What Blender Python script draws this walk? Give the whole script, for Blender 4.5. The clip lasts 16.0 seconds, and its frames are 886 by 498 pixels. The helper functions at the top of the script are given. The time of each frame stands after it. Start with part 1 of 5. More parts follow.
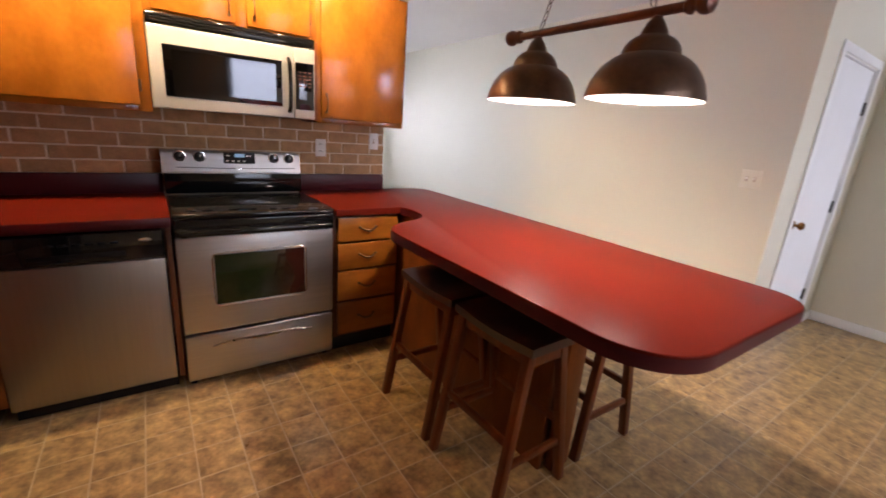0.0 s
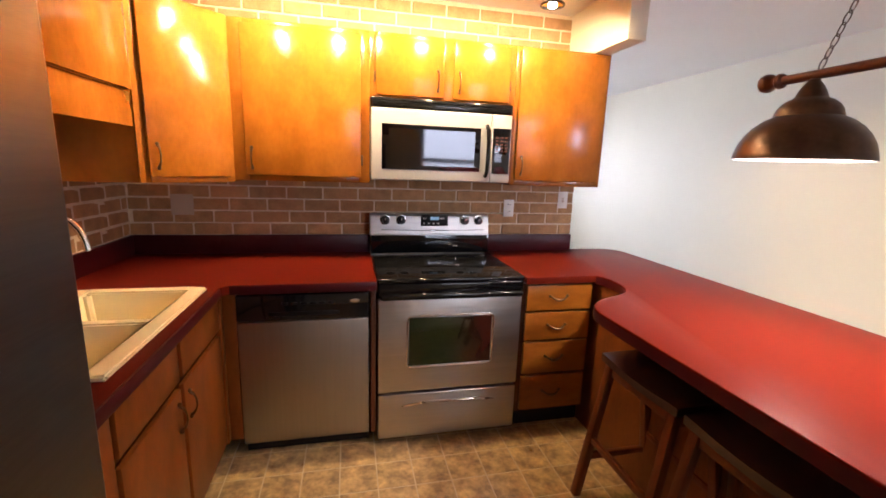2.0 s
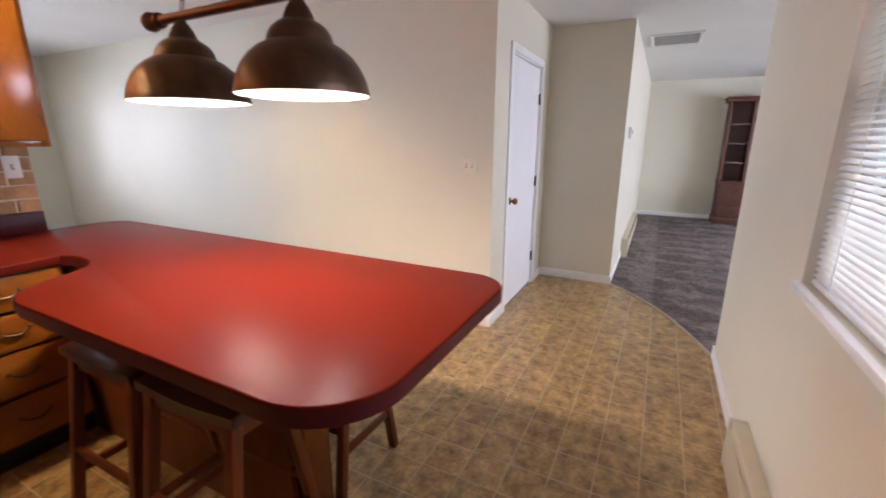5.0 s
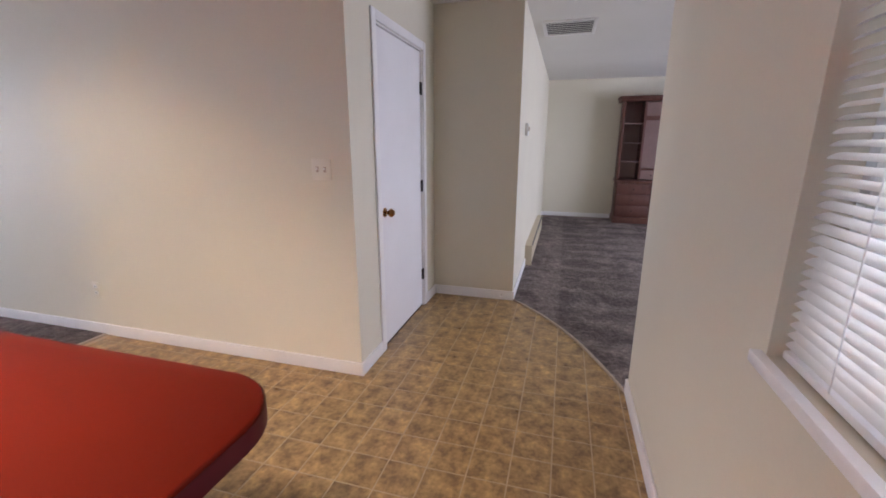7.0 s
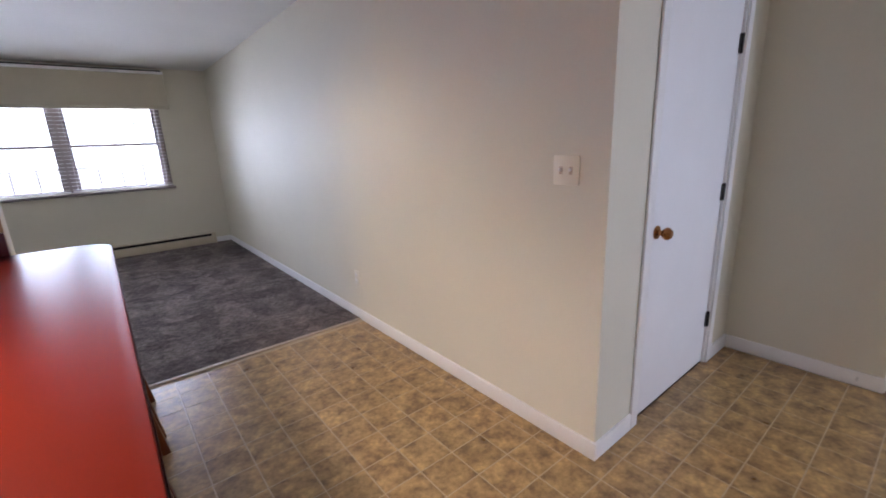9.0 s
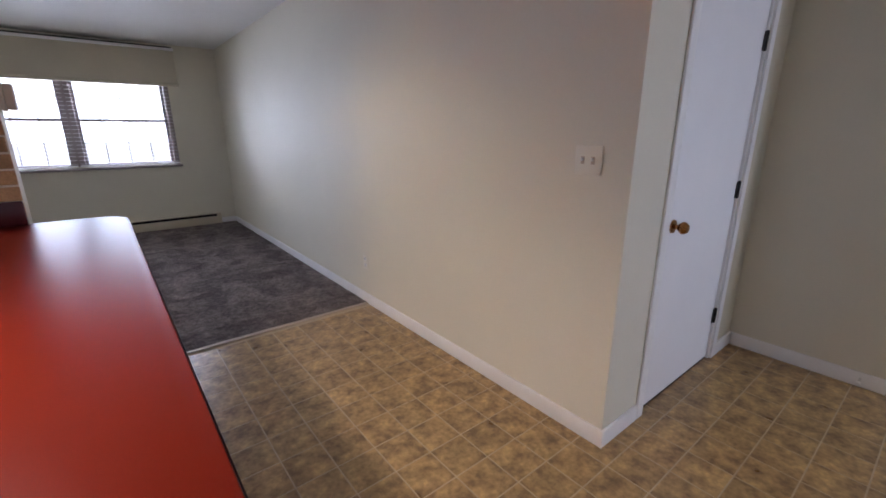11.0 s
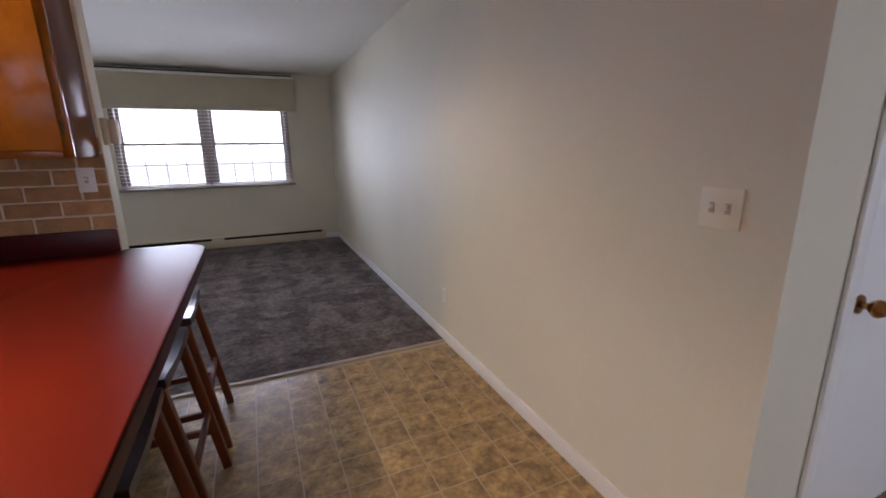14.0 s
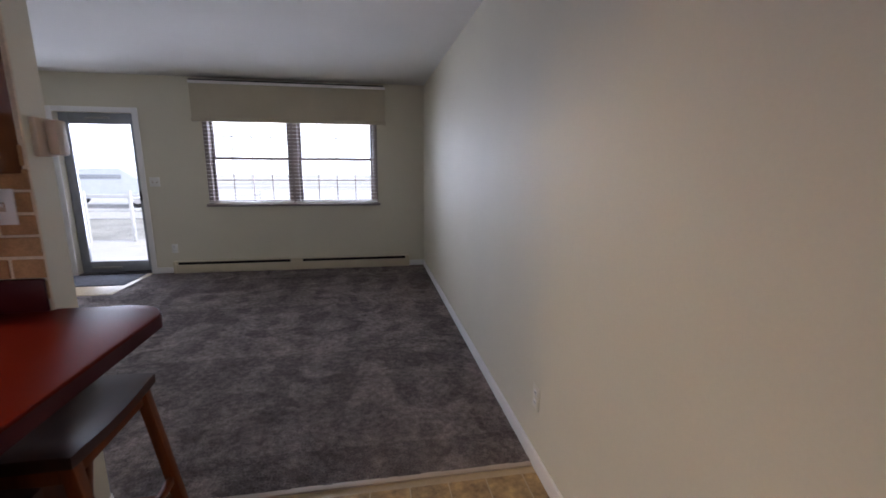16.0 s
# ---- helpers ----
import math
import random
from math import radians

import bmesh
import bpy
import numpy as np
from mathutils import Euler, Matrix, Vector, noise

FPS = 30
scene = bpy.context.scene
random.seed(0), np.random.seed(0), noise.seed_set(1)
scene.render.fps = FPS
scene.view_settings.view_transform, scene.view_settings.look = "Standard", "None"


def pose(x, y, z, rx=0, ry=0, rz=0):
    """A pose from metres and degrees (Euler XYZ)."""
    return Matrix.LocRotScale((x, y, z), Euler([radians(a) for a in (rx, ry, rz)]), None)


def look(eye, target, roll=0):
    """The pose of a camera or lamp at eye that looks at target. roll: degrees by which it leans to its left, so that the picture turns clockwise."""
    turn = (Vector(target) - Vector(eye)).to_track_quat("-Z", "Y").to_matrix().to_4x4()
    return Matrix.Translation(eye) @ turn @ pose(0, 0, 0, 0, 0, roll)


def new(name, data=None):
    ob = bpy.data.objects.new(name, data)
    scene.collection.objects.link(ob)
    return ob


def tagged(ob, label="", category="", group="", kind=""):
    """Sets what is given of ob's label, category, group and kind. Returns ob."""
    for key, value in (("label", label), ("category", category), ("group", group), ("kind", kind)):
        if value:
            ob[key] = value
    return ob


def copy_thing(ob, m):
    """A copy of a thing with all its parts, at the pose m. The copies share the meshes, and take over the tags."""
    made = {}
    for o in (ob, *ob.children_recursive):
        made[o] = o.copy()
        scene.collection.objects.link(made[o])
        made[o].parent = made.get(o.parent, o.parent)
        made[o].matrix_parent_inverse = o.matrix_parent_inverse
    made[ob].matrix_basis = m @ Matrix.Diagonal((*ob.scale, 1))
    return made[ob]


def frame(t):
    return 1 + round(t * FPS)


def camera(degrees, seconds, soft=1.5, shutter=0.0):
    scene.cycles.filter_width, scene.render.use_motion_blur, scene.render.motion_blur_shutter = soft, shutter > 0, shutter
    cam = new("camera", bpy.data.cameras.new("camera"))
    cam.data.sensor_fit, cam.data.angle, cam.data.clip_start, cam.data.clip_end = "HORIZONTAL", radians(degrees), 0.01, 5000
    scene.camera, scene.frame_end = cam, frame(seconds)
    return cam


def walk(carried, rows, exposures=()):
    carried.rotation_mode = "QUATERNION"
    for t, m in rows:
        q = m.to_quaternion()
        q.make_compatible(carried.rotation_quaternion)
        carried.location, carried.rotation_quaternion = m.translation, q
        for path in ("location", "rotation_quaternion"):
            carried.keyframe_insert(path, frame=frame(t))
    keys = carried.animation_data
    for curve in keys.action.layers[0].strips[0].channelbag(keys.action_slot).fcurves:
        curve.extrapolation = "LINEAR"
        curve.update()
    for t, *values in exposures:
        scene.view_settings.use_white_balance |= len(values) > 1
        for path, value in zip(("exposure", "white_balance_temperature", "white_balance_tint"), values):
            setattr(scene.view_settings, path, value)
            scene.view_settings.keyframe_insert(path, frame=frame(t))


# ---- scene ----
cam = camera(93.0, 16.0, soft=1.7, shutter=0.3)
PATH = [
    (0, (-0.052, 0.149, 1.389), (1.062, 1.719, 0.846), 4.4),
    (0.5, (-0.079, 0.257, 1.398), (0.805, 1.969, 0.862), 3.8),
    (1, (-0.109, 0.341, 1.412), (0.571, 2.153, 0.908), 1.2),
    (1.5, (-0.122, 0.378, 1.436), (0.376, 2.267, 1.006), 2.7),
    (2, (-0.128, 0.394, 1.477), (0.309, 2.306, 1.088), 2.0),
    (2.5, (-0.093, 0.397, 1.499), (0.494, 2.282, 1.179), 0.8),
    (3, (-0.062, 0.358, 1.473), (0.866, 2.102, 1.165), 1.2),
    (3.5, (0.078, 0.259, 1.474), (1.455, 1.661, 1.102), -0.1),
    (4, (0.123, 0.192, 1.446), (1.703, 1.346, 1.031), 0.2),
    (4.5, (0.211, 0.142, 1.417), (1.869, 1.147, 0.925), 0.2),
    (5, (0.362, 0.072, 1.412), (2.087, 0.950, 0.909), 0.1),
    (5.2, (0.436, -0.007, 1.437), (2.173, 0.820, 0.890), 1.3),
    (7.3, (1.302, 0.045, 1.361), (3.173, 0.540, 0.855), 0.4),
    (7.5, (1.408, 0.060, 1.354), (3.275, 0.539, 0.820), 1.2),
    (8, (1.647, 0.198, 1.354), (3.401, 1.027, 0.865), 0.0),
    (8.5, (1.758, 0.290, 1.364), (3.165, 1.620, 0.863), 0.1),
    (9, (1.785, 0.317, 1.362), (2.994, 1.830, 0.862), -2.4),
    (9.2, (1.788, 0.322, 1.348), (2.965, 1.850, 0.818), -4.2),
    (11.5, (1.699, 0.374, 1.337), (2.899, 1.879, 0.793), 0.8),
    (12, (1.710, 0.405, 1.330), (2.883, 1.920, 0.757), 0.7),
    (12.5, (1.724, 0.426, 1.324), (2.945, 1.884, 0.705), 1.3),
    (13, (1.719, 0.457, 1.356), (2.996, 1.853, 0.709), 1.1),
    (13.5, (1.889, 0.504, 1.348), (2.867, 2.161, 0.801), 0.3),
    (14, (2.036, 0.565, 1.404), (2.826, 2.341, 0.930), -0.7),
    (14.5, (2.131, 0.795, 1.391), (2.911, 2.595, 1.006), 0.9),
    (15, (2.237, 1.036, 1.420), (2.855, 2.908, 1.081), -1.2),
    (15.5, (2.400, 1.267, 1.422), (2.727, 3.211, 1.083), 0.9),
    (16, (2.472, 1.512, 1.412), (2.811, 3.443, 1.020), 0.4),
]
EXPOSURES = [(0, 0.79, 6050, 19), (1, 1.03, 6050, 19), (2, 1.07, 6000, 19), (3.5, 1.0, 5980, 19), (5, 0.80, 5950, 19), (6, 0.58, 5950, 20), (7.5, 0.27, 5950, 23), (8.2, 0.32, 5850, 22), (9, 0.17, 5650, 19), (12, -0.27, 5650, 19), (14, -0.32, 5900, 19), (16, -0.60, 5850, 18)]
walk(cam, [(t, look(eye, target, roll)) for t, eye, target, roll in PATH], EXPOSURES)

# ---------------------------------------------------------------- plan (metres)
WALL_E = 3.22      # long wall of kitchen and living room
STOVE_Y = 3.09     # kitchen face of the brick wall
LIVING_Y = 3.20    # living-room face of the same wall
FAR_Y = 7.35       # window wall of the living room
SOUTH_Y = -0.39   # kitchen window wall
WEST_X = -1.345     # wall behind the sink
DOOR_Y = 1.13      # wall with the white door
ALCOVE_X = 4.728
FAM_N = 0.405       # north wall of the family room
FAM_E = 9.40
FAM_S = -4.6
LIV_W = -3.2
CEIL = 2.44
STEM_END = 1.404    # free end of the brick wall
D_X = 3.455

# ---------------------------------------------------------------- light
world = bpy.data.worlds.new("sky")
scene.world = world
world.use_nodes = True
wn = world.node_tree
sky = wn.nodes.new("ShaderNodeTexSky")
sky.sky_type = "NISHITA"
sky.sun_disc = False
sky.sun_elevation = radians(48)
sky.sun_rotation = radians(105)
bg = wn.nodes["Background"]
wn.links.new(sky.outputs[0], bg.inputs[0])
bg.inputs[1].default_value = 0.15


def lamp(name, kind, m, energy, color, **kw):
    data = bpy.data.lights.new(name, kind)
    data.energy, data.color = energy, color
    if kind == "AREA":
        data.shape, data.size, data.size_y = "RECTANGLE", kw["sx"], kw["sy"]
        if "spread" in kw:
            data.spread = radians(kw["spread"])
    if kind == "SPOT":
        data.spot_size, data.spot_blend, data.shadow_soft_size = radians(kw["cone"]), kw["blend"], kw["radius"]
    if kind == "POINT":
        data.shadow_soft_size = kw["radius"]
    if kind == "SUN":
        data.angle = radians(kw["angle"])
    ob = new(name, data)
    ob.matrix_world = m
    return ob


DAY = (0.84, 0.89, 1.0)
lamp("sun", "SUN", look((0, 0, 0), (-0.60, 0.16, -0.75)), 5.0, (1.0, 0.95, 0.88), angle=0.6)
lamp("daylight_living", "AREA", look((1.52, FAR_Y + 0.19, 1.52), (1.52, 0, 1.35)), 138, DAY, sx=2.1, sy=1.25)
lamp("daylight_door", "AREA", look((-0.72, FAR_Y + 0.32, 1.10), (-0.3, 0, 0.2)), 60, DAY, sx=0.70, sy=1.6)
lamp("daylight_kitchen", "AREA", look((1.37, SOUTH_Y - 0.32, 1.55), (1.37, 5, 1.3)), 26, DAY, sx=1.5, sy=1.4)
lamp("daylight_family", "AREA", look((6.4, FAM_S - 0.2, 1.5), (6.4, 5, 1.3)), 158, DAY, sx=2.6, sy=1.5)
WARM = (1.0, 0.72, 0.36)
BULB = (1.0, 0.82, 0.67)
TRACK_X = (-0.53, -0.09, 0.36, 0.79)
TRACK_Y, TRACK_Z = 2.34, 2.235
for tx in TRACK_X:
    lamp("track_light_bulb", "SPOT", look((tx, TRACK_Y + 0.055, TRACK_Z + 0.045), (tx + 0.02, 2.82, 1.25)), 28, WARM, cone=174, blend=0.35, radius=0.03)
PEND_X, PEND_Y = 1.325, (1.525, 1.011)
for py in PEND_Y:
    lamp("pendant_bulb", "SPOT", pose(PEND_X, py, 1.606), 36, BULB, cone=170, blend=0.8, radius=0.045)


# ---------------------------------------------------------------- materials
def links(nt, *pairs):
    for a, b in pairs:
        nt.links.new(a, b)


def surface(name, color, rough=0.5, metal=0.0, vary=0.15, scale=6.0, fine=0.1, fine_scale=120.0, bump=0.0, bump_scale=200.0,
            stretch=(1, 1, 1), per_piece=0.0, rough_vary=0.0, coat=0.0, spec=0.5, darker=None, bump_depth=0.002):
    """A paint, wood, stone or metal with variation at two sizes, in metres."""
    m = bpy.data.materials.new(name)
    m.use_nodes = True
    nt = m.node_tree
    b = nt.nodes["Principled BSDF"]
    tc = nt.nodes.new("ShaderNodeTexCoord")
    mp = nt.nodes.new("ShaderNodeMapping")
    mp.inputs["Scale"].default_value = stretch
    links(nt, (tc.outputs["Object"], mp.inputs[0]))
    n1 = nt.nodes.new("ShaderNodeTexNoise")
    n1.inputs["Scale"].default_value, n1.inputs["Detail"].default_value = scale, 5
    n2 = nt.nodes.new("ShaderNodeTexNoise")
    n2.inputs["Scale"].default_value, n2.inputs["Detail"].default_value = fine_scale, 3
    info = nt.nodes.new("ShaderNodeObjectInfo")
    if per_piece:
        off = nt.nodes.new("ShaderNodeVectorMath")
        off.operation = "SCALE"
        comb = nt.nodes.new("ShaderNodeCombineXYZ")
        for k in range(3):
            links(nt, (info.outputs["Random"], comb.inputs[k]))
        off.inputs["Scale"].default_value = 37.0
        add = nt.nodes.new("ShaderNodeVectorMath")
        links(nt, (comb.outputs[0], off.inputs[0]), (mp.outputs[0], add.inputs[0]), (off.outputs[0], add.inputs[1]))
        src = add.outputs[0]
    else:
        src = mp.outputs[0]
    links(nt, (src, n1.inputs[0]), (src, n2.inputs[0]))
    ramp = nt.nodes.new("ShaderNodeMix")
    ramp.data_type = "RGBA"
    lo = darker or tuple(c * (1 - vary) for c in color)
    hi = tuple(min(1.0, c * (1 + vary)) for c in color)
    ramp.inputs["A"].default_value, ramp.inputs["B"].default_value = (*lo, 1), (*hi, 1)
    st = nt.nodes.new("ShaderNodeMapRange")
    st.inputs["From Min"].default_value, st.inputs["From Max"].default_value = 0.3, 0.7
    links(nt, (n1.outputs[0], st.inputs[0]), (st.outputs[0], ramp.inputs["Factor"]))
    fm = nt.nodes.new("ShaderNodeMapRange")
    fm.inputs["From Min"].default_value, fm.inputs["From Max"].default_value = 0.25, 0.75
    fm.inputs["To Min"].default_value, fm.inputs["To Max"].default_value = 1 - fine, 1 + fine
    links(nt, (n2.outputs[0], fm.inputs[0]))
    val = fm.outputs[0]
    if per_piece:
        pm = nt.nodes.new("ShaderNodeMapRange")
        pm.inputs["To Min"].default_value, pm.inputs["To Max"].default_value = 1 - per_piece, 1 + per_piece
        links(nt, (info.outputs["Random"], pm.inputs[0]))
        mul = nt.nodes.new("ShaderNodeMath")
        mul.operation = "MULTIPLY"
        links(nt, (val, mul.inputs[0]), (pm.outputs[0], mul.inputs[1]))
        val = mul.outputs[0]
    sc = nt.nodes.new("ShaderNodeVectorMath")
    sc.operation = "SCALE"
    links(nt, (ramp.outputs["Result"], sc.inputs[0]), (val, sc.inputs["Scale"]), (sc.outputs[0], b.inputs["Base Color"]))
    b.inputs["Roughness"].default_value, b.inputs["Metallic"].default_value = rough, metal
    b.inputs["Specular IOR Level"].default_value = spec
    b.inputs["Coat Weight"].default_value, b.inputs["Coat Roughness"].default_value = coat, 0.08
    if rough_vary:
        rm = nt.nodes.new("ShaderNodeMapRange")
        rm.inputs["To Min"].default_value, rm.inputs["To Max"].default_value = max(0.02, rough - rough_vary), min(1, rough + rough_vary)
        links(nt, (n1.outputs[0], rm.inputs[0]), (rm.outputs[0], b.inputs["Roughness"]))
    if bump:
        n3 = nt.nodes.new("ShaderNodeTexNoise")
        n3.inputs["Scale"].default_value, n3.inputs["Detail"].default_value = bump_scale, 4
        bp = nt.nodes.new("ShaderNodeBump")
        bp.inputs["Strength"].default_value, bp.inputs["Distance"].default_value = min(1.0, bump), bump_depth
        links(nt, (src, n3.inputs[0]), (n3.outputs[0], bp.inputs["Height"]), (bp.outputs[0], b.inputs["Normal"]))
    return m


def glow(name, color, strength):
    m = bpy.data.materials.new(name)
    m.use_nodes = True
    b = m.node_tree.nodes["Principled BSDF"]
    b.inputs["Base Color"].default_value = (*color, 1)
    b.inputs["Emission Color"].default_value, b.inputs["Emission Strength"].default_value = (*color, 1), strength
    return m


def clear_glass(name, tint=(1, 1, 1), rough=0.0):
    m = bpy.data.materials.new(name)
    m.use_nodes = True
    nt = m.node_tree
    out = nt.nodes["Material Output"]
    tr, gl, mix = (nt.nodes.new("ShaderNodeBsdf" + k) for k in ("Transparent", "Glossy", "Diffuse"))
    nt.nodes.remove(mix)
    mix = nt.nodes.new("ShaderNodeMixShader")
    fr = nt.nodes.new("ShaderNodeFresnel")
    tr.inputs[0].default_value = (*tint, 1)
    gl.inputs["Roughness"].default_value = rough
    links(nt, (fr.outputs[0], mix.inputs[0]), (tr.outputs[0], mix.inputs[1]), (gl.outputs[0], mix.inputs[2]), (mix.outputs[0], out.inputs[0]))
    return m


M_WALL = surface("wall_paint", (0.72, 0.674, 0.545), 0.62, vary=0.03, scale=1.2, fine=0.015, bump=0.10, bump_scale=160, spec=0.3)
M_CEIL = surface("ceiling_paint", (0.81, 0.795, 0.75), 0.85, vary=0.02, scale=1.5, fine=0.02, bump=0.25, bump_scale=90)
M_TRIM = surface("white_trim_paint", (0.88, 0.865, 0.85), 0.36, vary=0.03, scale=5, fine=0.02, bump=0.04, bump_scale=60)
M_DOOR = surface("white_door_paint", (0.87, 0.86, 0.865), 0.42, vary=0.02, scale=3, fine=0.01, bump=0.04, bump_scale=80)
M_VINYL = surface("vinyl_tile", (0.43, 0.285, 0.116), 0.31, vary=0.24, scale=14, fine=0.30, fine_scale=48, bump=0.10, bump_scale=70,
                  per_piece=0.08, rough_vary=0.08, darker=(0.200, 0.122, 0.055))
M_VINYL_REST = surface("vinyl_tile_rest", (0.43, 0.285, 0.116), 0.31, vary=0.24, scale=14, fine=0.30, fine_scale=48, bump=0.10, bump_scale=70,
                  rough_vary=0.08, darker=(0.200, 0.122, 0.055))
M_GROUT = surface("vinyl_joint", (0.50, 0.385, 0.235), 0.42, vary=0.12, scale=9, fine=0.08)
M_CARPET = surface("carpet", (0.172, 0.142, 0.131), 0.97, vary=0.34, scale=26.0, fine=0.45, fine_scale=140, bump=1.0, bump_scale=38, spec=0.08, bump_depth=0.022)
# pile brushed to and fro: broad soft swaths over the tufts
_nt = M_CARPET.node_tree
_b = _nt.nodes["Principled BSDF"]
_tc = _nt.nodes.new("ShaderNodeTexCoord")
_no = _nt.nodes.new("ShaderNodeTexNoise")
_no.inputs["Scale"].default_value, _no.inputs["Detail"].default_value, _no.inputs["Distortion"].default_value = 2.3, 3, 1.8
_mr = _nt.nodes.new("ShaderNodeMapRange")
_mr.inputs["From Min"].default_value, _mr.inputs["From Max"].default_value = 0.35, 0.65
_mr.inputs["To Min"].default_value, _mr.inputs["To Max"].default_value = 0.76, 1.24
_vs = _nt.nodes.new("ShaderNodeVectorMath")
_vs.operation = "SCALE"
_from = _b.inputs["Base Color"].links[0].from_socket
_sx = _nt.nodes.new("ShaderNodeSeparateXYZ")
_pp, _wd, _cl, _mm = (_nt.nodes.new("ShaderNodeMath") for _ in range(4))
_pp.operation, _wd.operation, _cl.operation, _mm.operation = "PINGPONG", "MULTIPLY_ADD", "MULTIPLY_ADD", "MULTIPLY"
_pp.inputs[1].default_value = 0.19
_wd.inputs[1].default_value = 3.6
_rw = _nt.nodes.new("ShaderNodeMath")
_rw.operation, _rw.inputs[1].default_value = "WRAP", 1.15
_rw.inputs[2].default_value = 0.0
_wg = _nt.nodes.new("ShaderNodeMapRange")
_wg.inputs["From Min"].default_value, _wg.inputs["From Max"].default_value = 0.36, 0.50
_wg.inputs["To Min"].default_value, _wg.inputs["To Max"].default_value = 0.84, 1.12
_cl.inputs[1].default_value = -0.6
links(_nt, (_tc.outputs["Object"], _sx.inputs[0]), (_sx.outputs[0], _pp.inputs[0]), (_sx.outputs[1], _rw.inputs[0]), (_rw.outputs[0], _cl.inputs[0]),
      (_no.outputs[0], _cl.inputs[2]), (_pp.outputs[0], _wd.inputs[0]), (_cl.outputs[0], _wd.inputs[2]), (_wd.outputs[0], _wg.inputs[0]),
      (_mr.outputs[0], _mm.inputs[0]), (_wg.outputs[0], _mm.inputs[1]))
links(_nt, (_tc.outputs["Object"], _no.inputs[0]), (_no.outputs[0], _mr.inputs[0]), (_from, _vs.inputs[0]), (_mm.outputs[0], _vs.inputs["Scale"]), (_vs.outputs[0], _b.inputs["Base Color"]))
M_WOOD = surface("honey_maple", (0.345, 0.114, 0.0098), 0.17, vary=0.16, scale=4.0, stretch=(2.0, 2.0, 1.2), fine=0.07, fine_scale=26, bump=0.02,
                 bump_scale=60, coat=0.08, spec=0.32, darker=(0.255, 0.080, 0.0066))
# darker, redder copy of the maple: dimmer light low down is in the colour
M_WOODL = surface("shaded_red_maple", (0.178, 0.047, 0.0060), 0.36, vary=0.22, scale=4.0, stretch=(2.4, 2.4, 0.9), fine=0.09, fine_scale=26, bump=0.02, bump_scale=60, spec=0.25, darker=(0.125, 0.033, 0.004))
M_WOODH = surface("orange_maple_crosswise", (0.29, 0.096, 0.0088), 0.32, vary=0.20, scale=4.0, stretch=(0.9, 2.4, 2.4), fine=0.07, fine_scale=26, bump=0.02,
                 bump_scale=60, coat=0.05, spec=0.3, darker=(0.205, 0.060, 0.005))
# very dark wood: shade in door gaps and under the counter set as colour
M_WOODD = surface("gap_shade_wood", (0.085, 0.026, 0.008), 0.5, vary=0.2, scale=3, fine=0.08, fine_scale=30, stretch=(6, 6, 0.9), spec=0.25)
M_STOOL = surface("dark_cherry_wood", (0.130, 0.033, 0.0085), 0.38, vary=0.25, scale=5, fine=0.10, fine_scale=40, stretch=(5, 5, 1), spec=0.22)
# red-brown panel wood, deepened for shade under the counter and on cabinet sides
M_PANEL = surface("shaded_red_brown_panel", (0.15, 0.043, 0.009), 0.38, vary=0.22, scale=4, fine=0.10, fine_scale=26, stretch=(2.4, 2.4, 0.9), spec=0.15)
M_SEAT = surface("dark_seat_wood", (0.040, 0.012, 0.007), 0.28, vary=0.25, scale=5, fine=0.10, fine_scale=40, stretch=(5, 1, 5), coat=0.4)
M_RED = surface("red_laminate", (0.101, 0.0093, 0.0037), 0.37, vary=0.05, scale=2.5, fine=0.06, fine_scale=420, bump=0.04, bump_scale=420, spec=0.045)
M_REDEDGE = surface("maroon_laminate", (0.050, 0.0045, 0.0065), 0.36, vary=0.06, scale=4, fine=0.05, fine_scale=300, spec=0.22)
M_STEEL = surface("brushed_steel", (0.45, 0.435, 0.42), 0.36, 1.0, vary=0.05, scale=2, fine=0.05, fine_scale=18, stretch=(1, 1, 30), rough_vary=0.05, bump=0.03, bump_scale=30)
M_FRIDGE = surface("dark_brushed_steel", (0.155, 0.138, 0.125), 0.33, 1.0, vary=0.08, scale=3, fine=0.05, fine_scale=18, stretch=(1, 1, 30), rough_vary=0.05)
M_STEELV = surface("brushed_steel_door", (0.33, 0.305, 0.275), 0.36, 1.0, vary=0.04, scale=2, fine=0.02, fine_scale=18, stretch=(30, 30, 1), rough_vary=0.04)
M_CHROME = surface("chrome", (0.80, 0.80, 0.80), 0.10, 1.0, vary=0.02, fine=0.01)
M_BLACK = surface("black_enamel", (0.006, 0.006, 0.0065), 0.05, vary=0.1, fine=0.05, spec=0.42)
M_MIRROR = surface("mirror_black_glass", (0.085, 0.085, 0.09), 0.05, 1.0, vary=0.02, fine=0.01)
M_BLACKM = surface("black_plastic", (0.008, 0.008, 0.0085), 0.34, vary=0.1, fine=0.05, spec=0.25)
M_MWBODY = surface("microwave_enamel", (0.43, 0.425, 0.43), 0.34, 0.2, vary=0.02, fine=0.01)
M_BRONZE = surface("aged_bronze", (0.105, 0.066, 0.045), 0.36, 0.85, vary=0.35, scale=9, fine=0.12, fine_scale=60, rough_vary=0.10, bump=0.08, bump_scale=70)
M_BRONZED = surface("brown_rod_paint", (0.115, 0.040, 0.022), 0.35, 0.35, vary=0.25, scale=14, fine=0.10, fine_scale=80)
M_ENAMEL = surface("white_shade_enamel", (0.88, 0.86, 0.82), 0.35, vary=0.02, fine=0.01)
M_BRASS = surface("old_brass", (0.46, 0.23, 0.085), 0.24, 1.0, vary=0.15, fine=0.05)
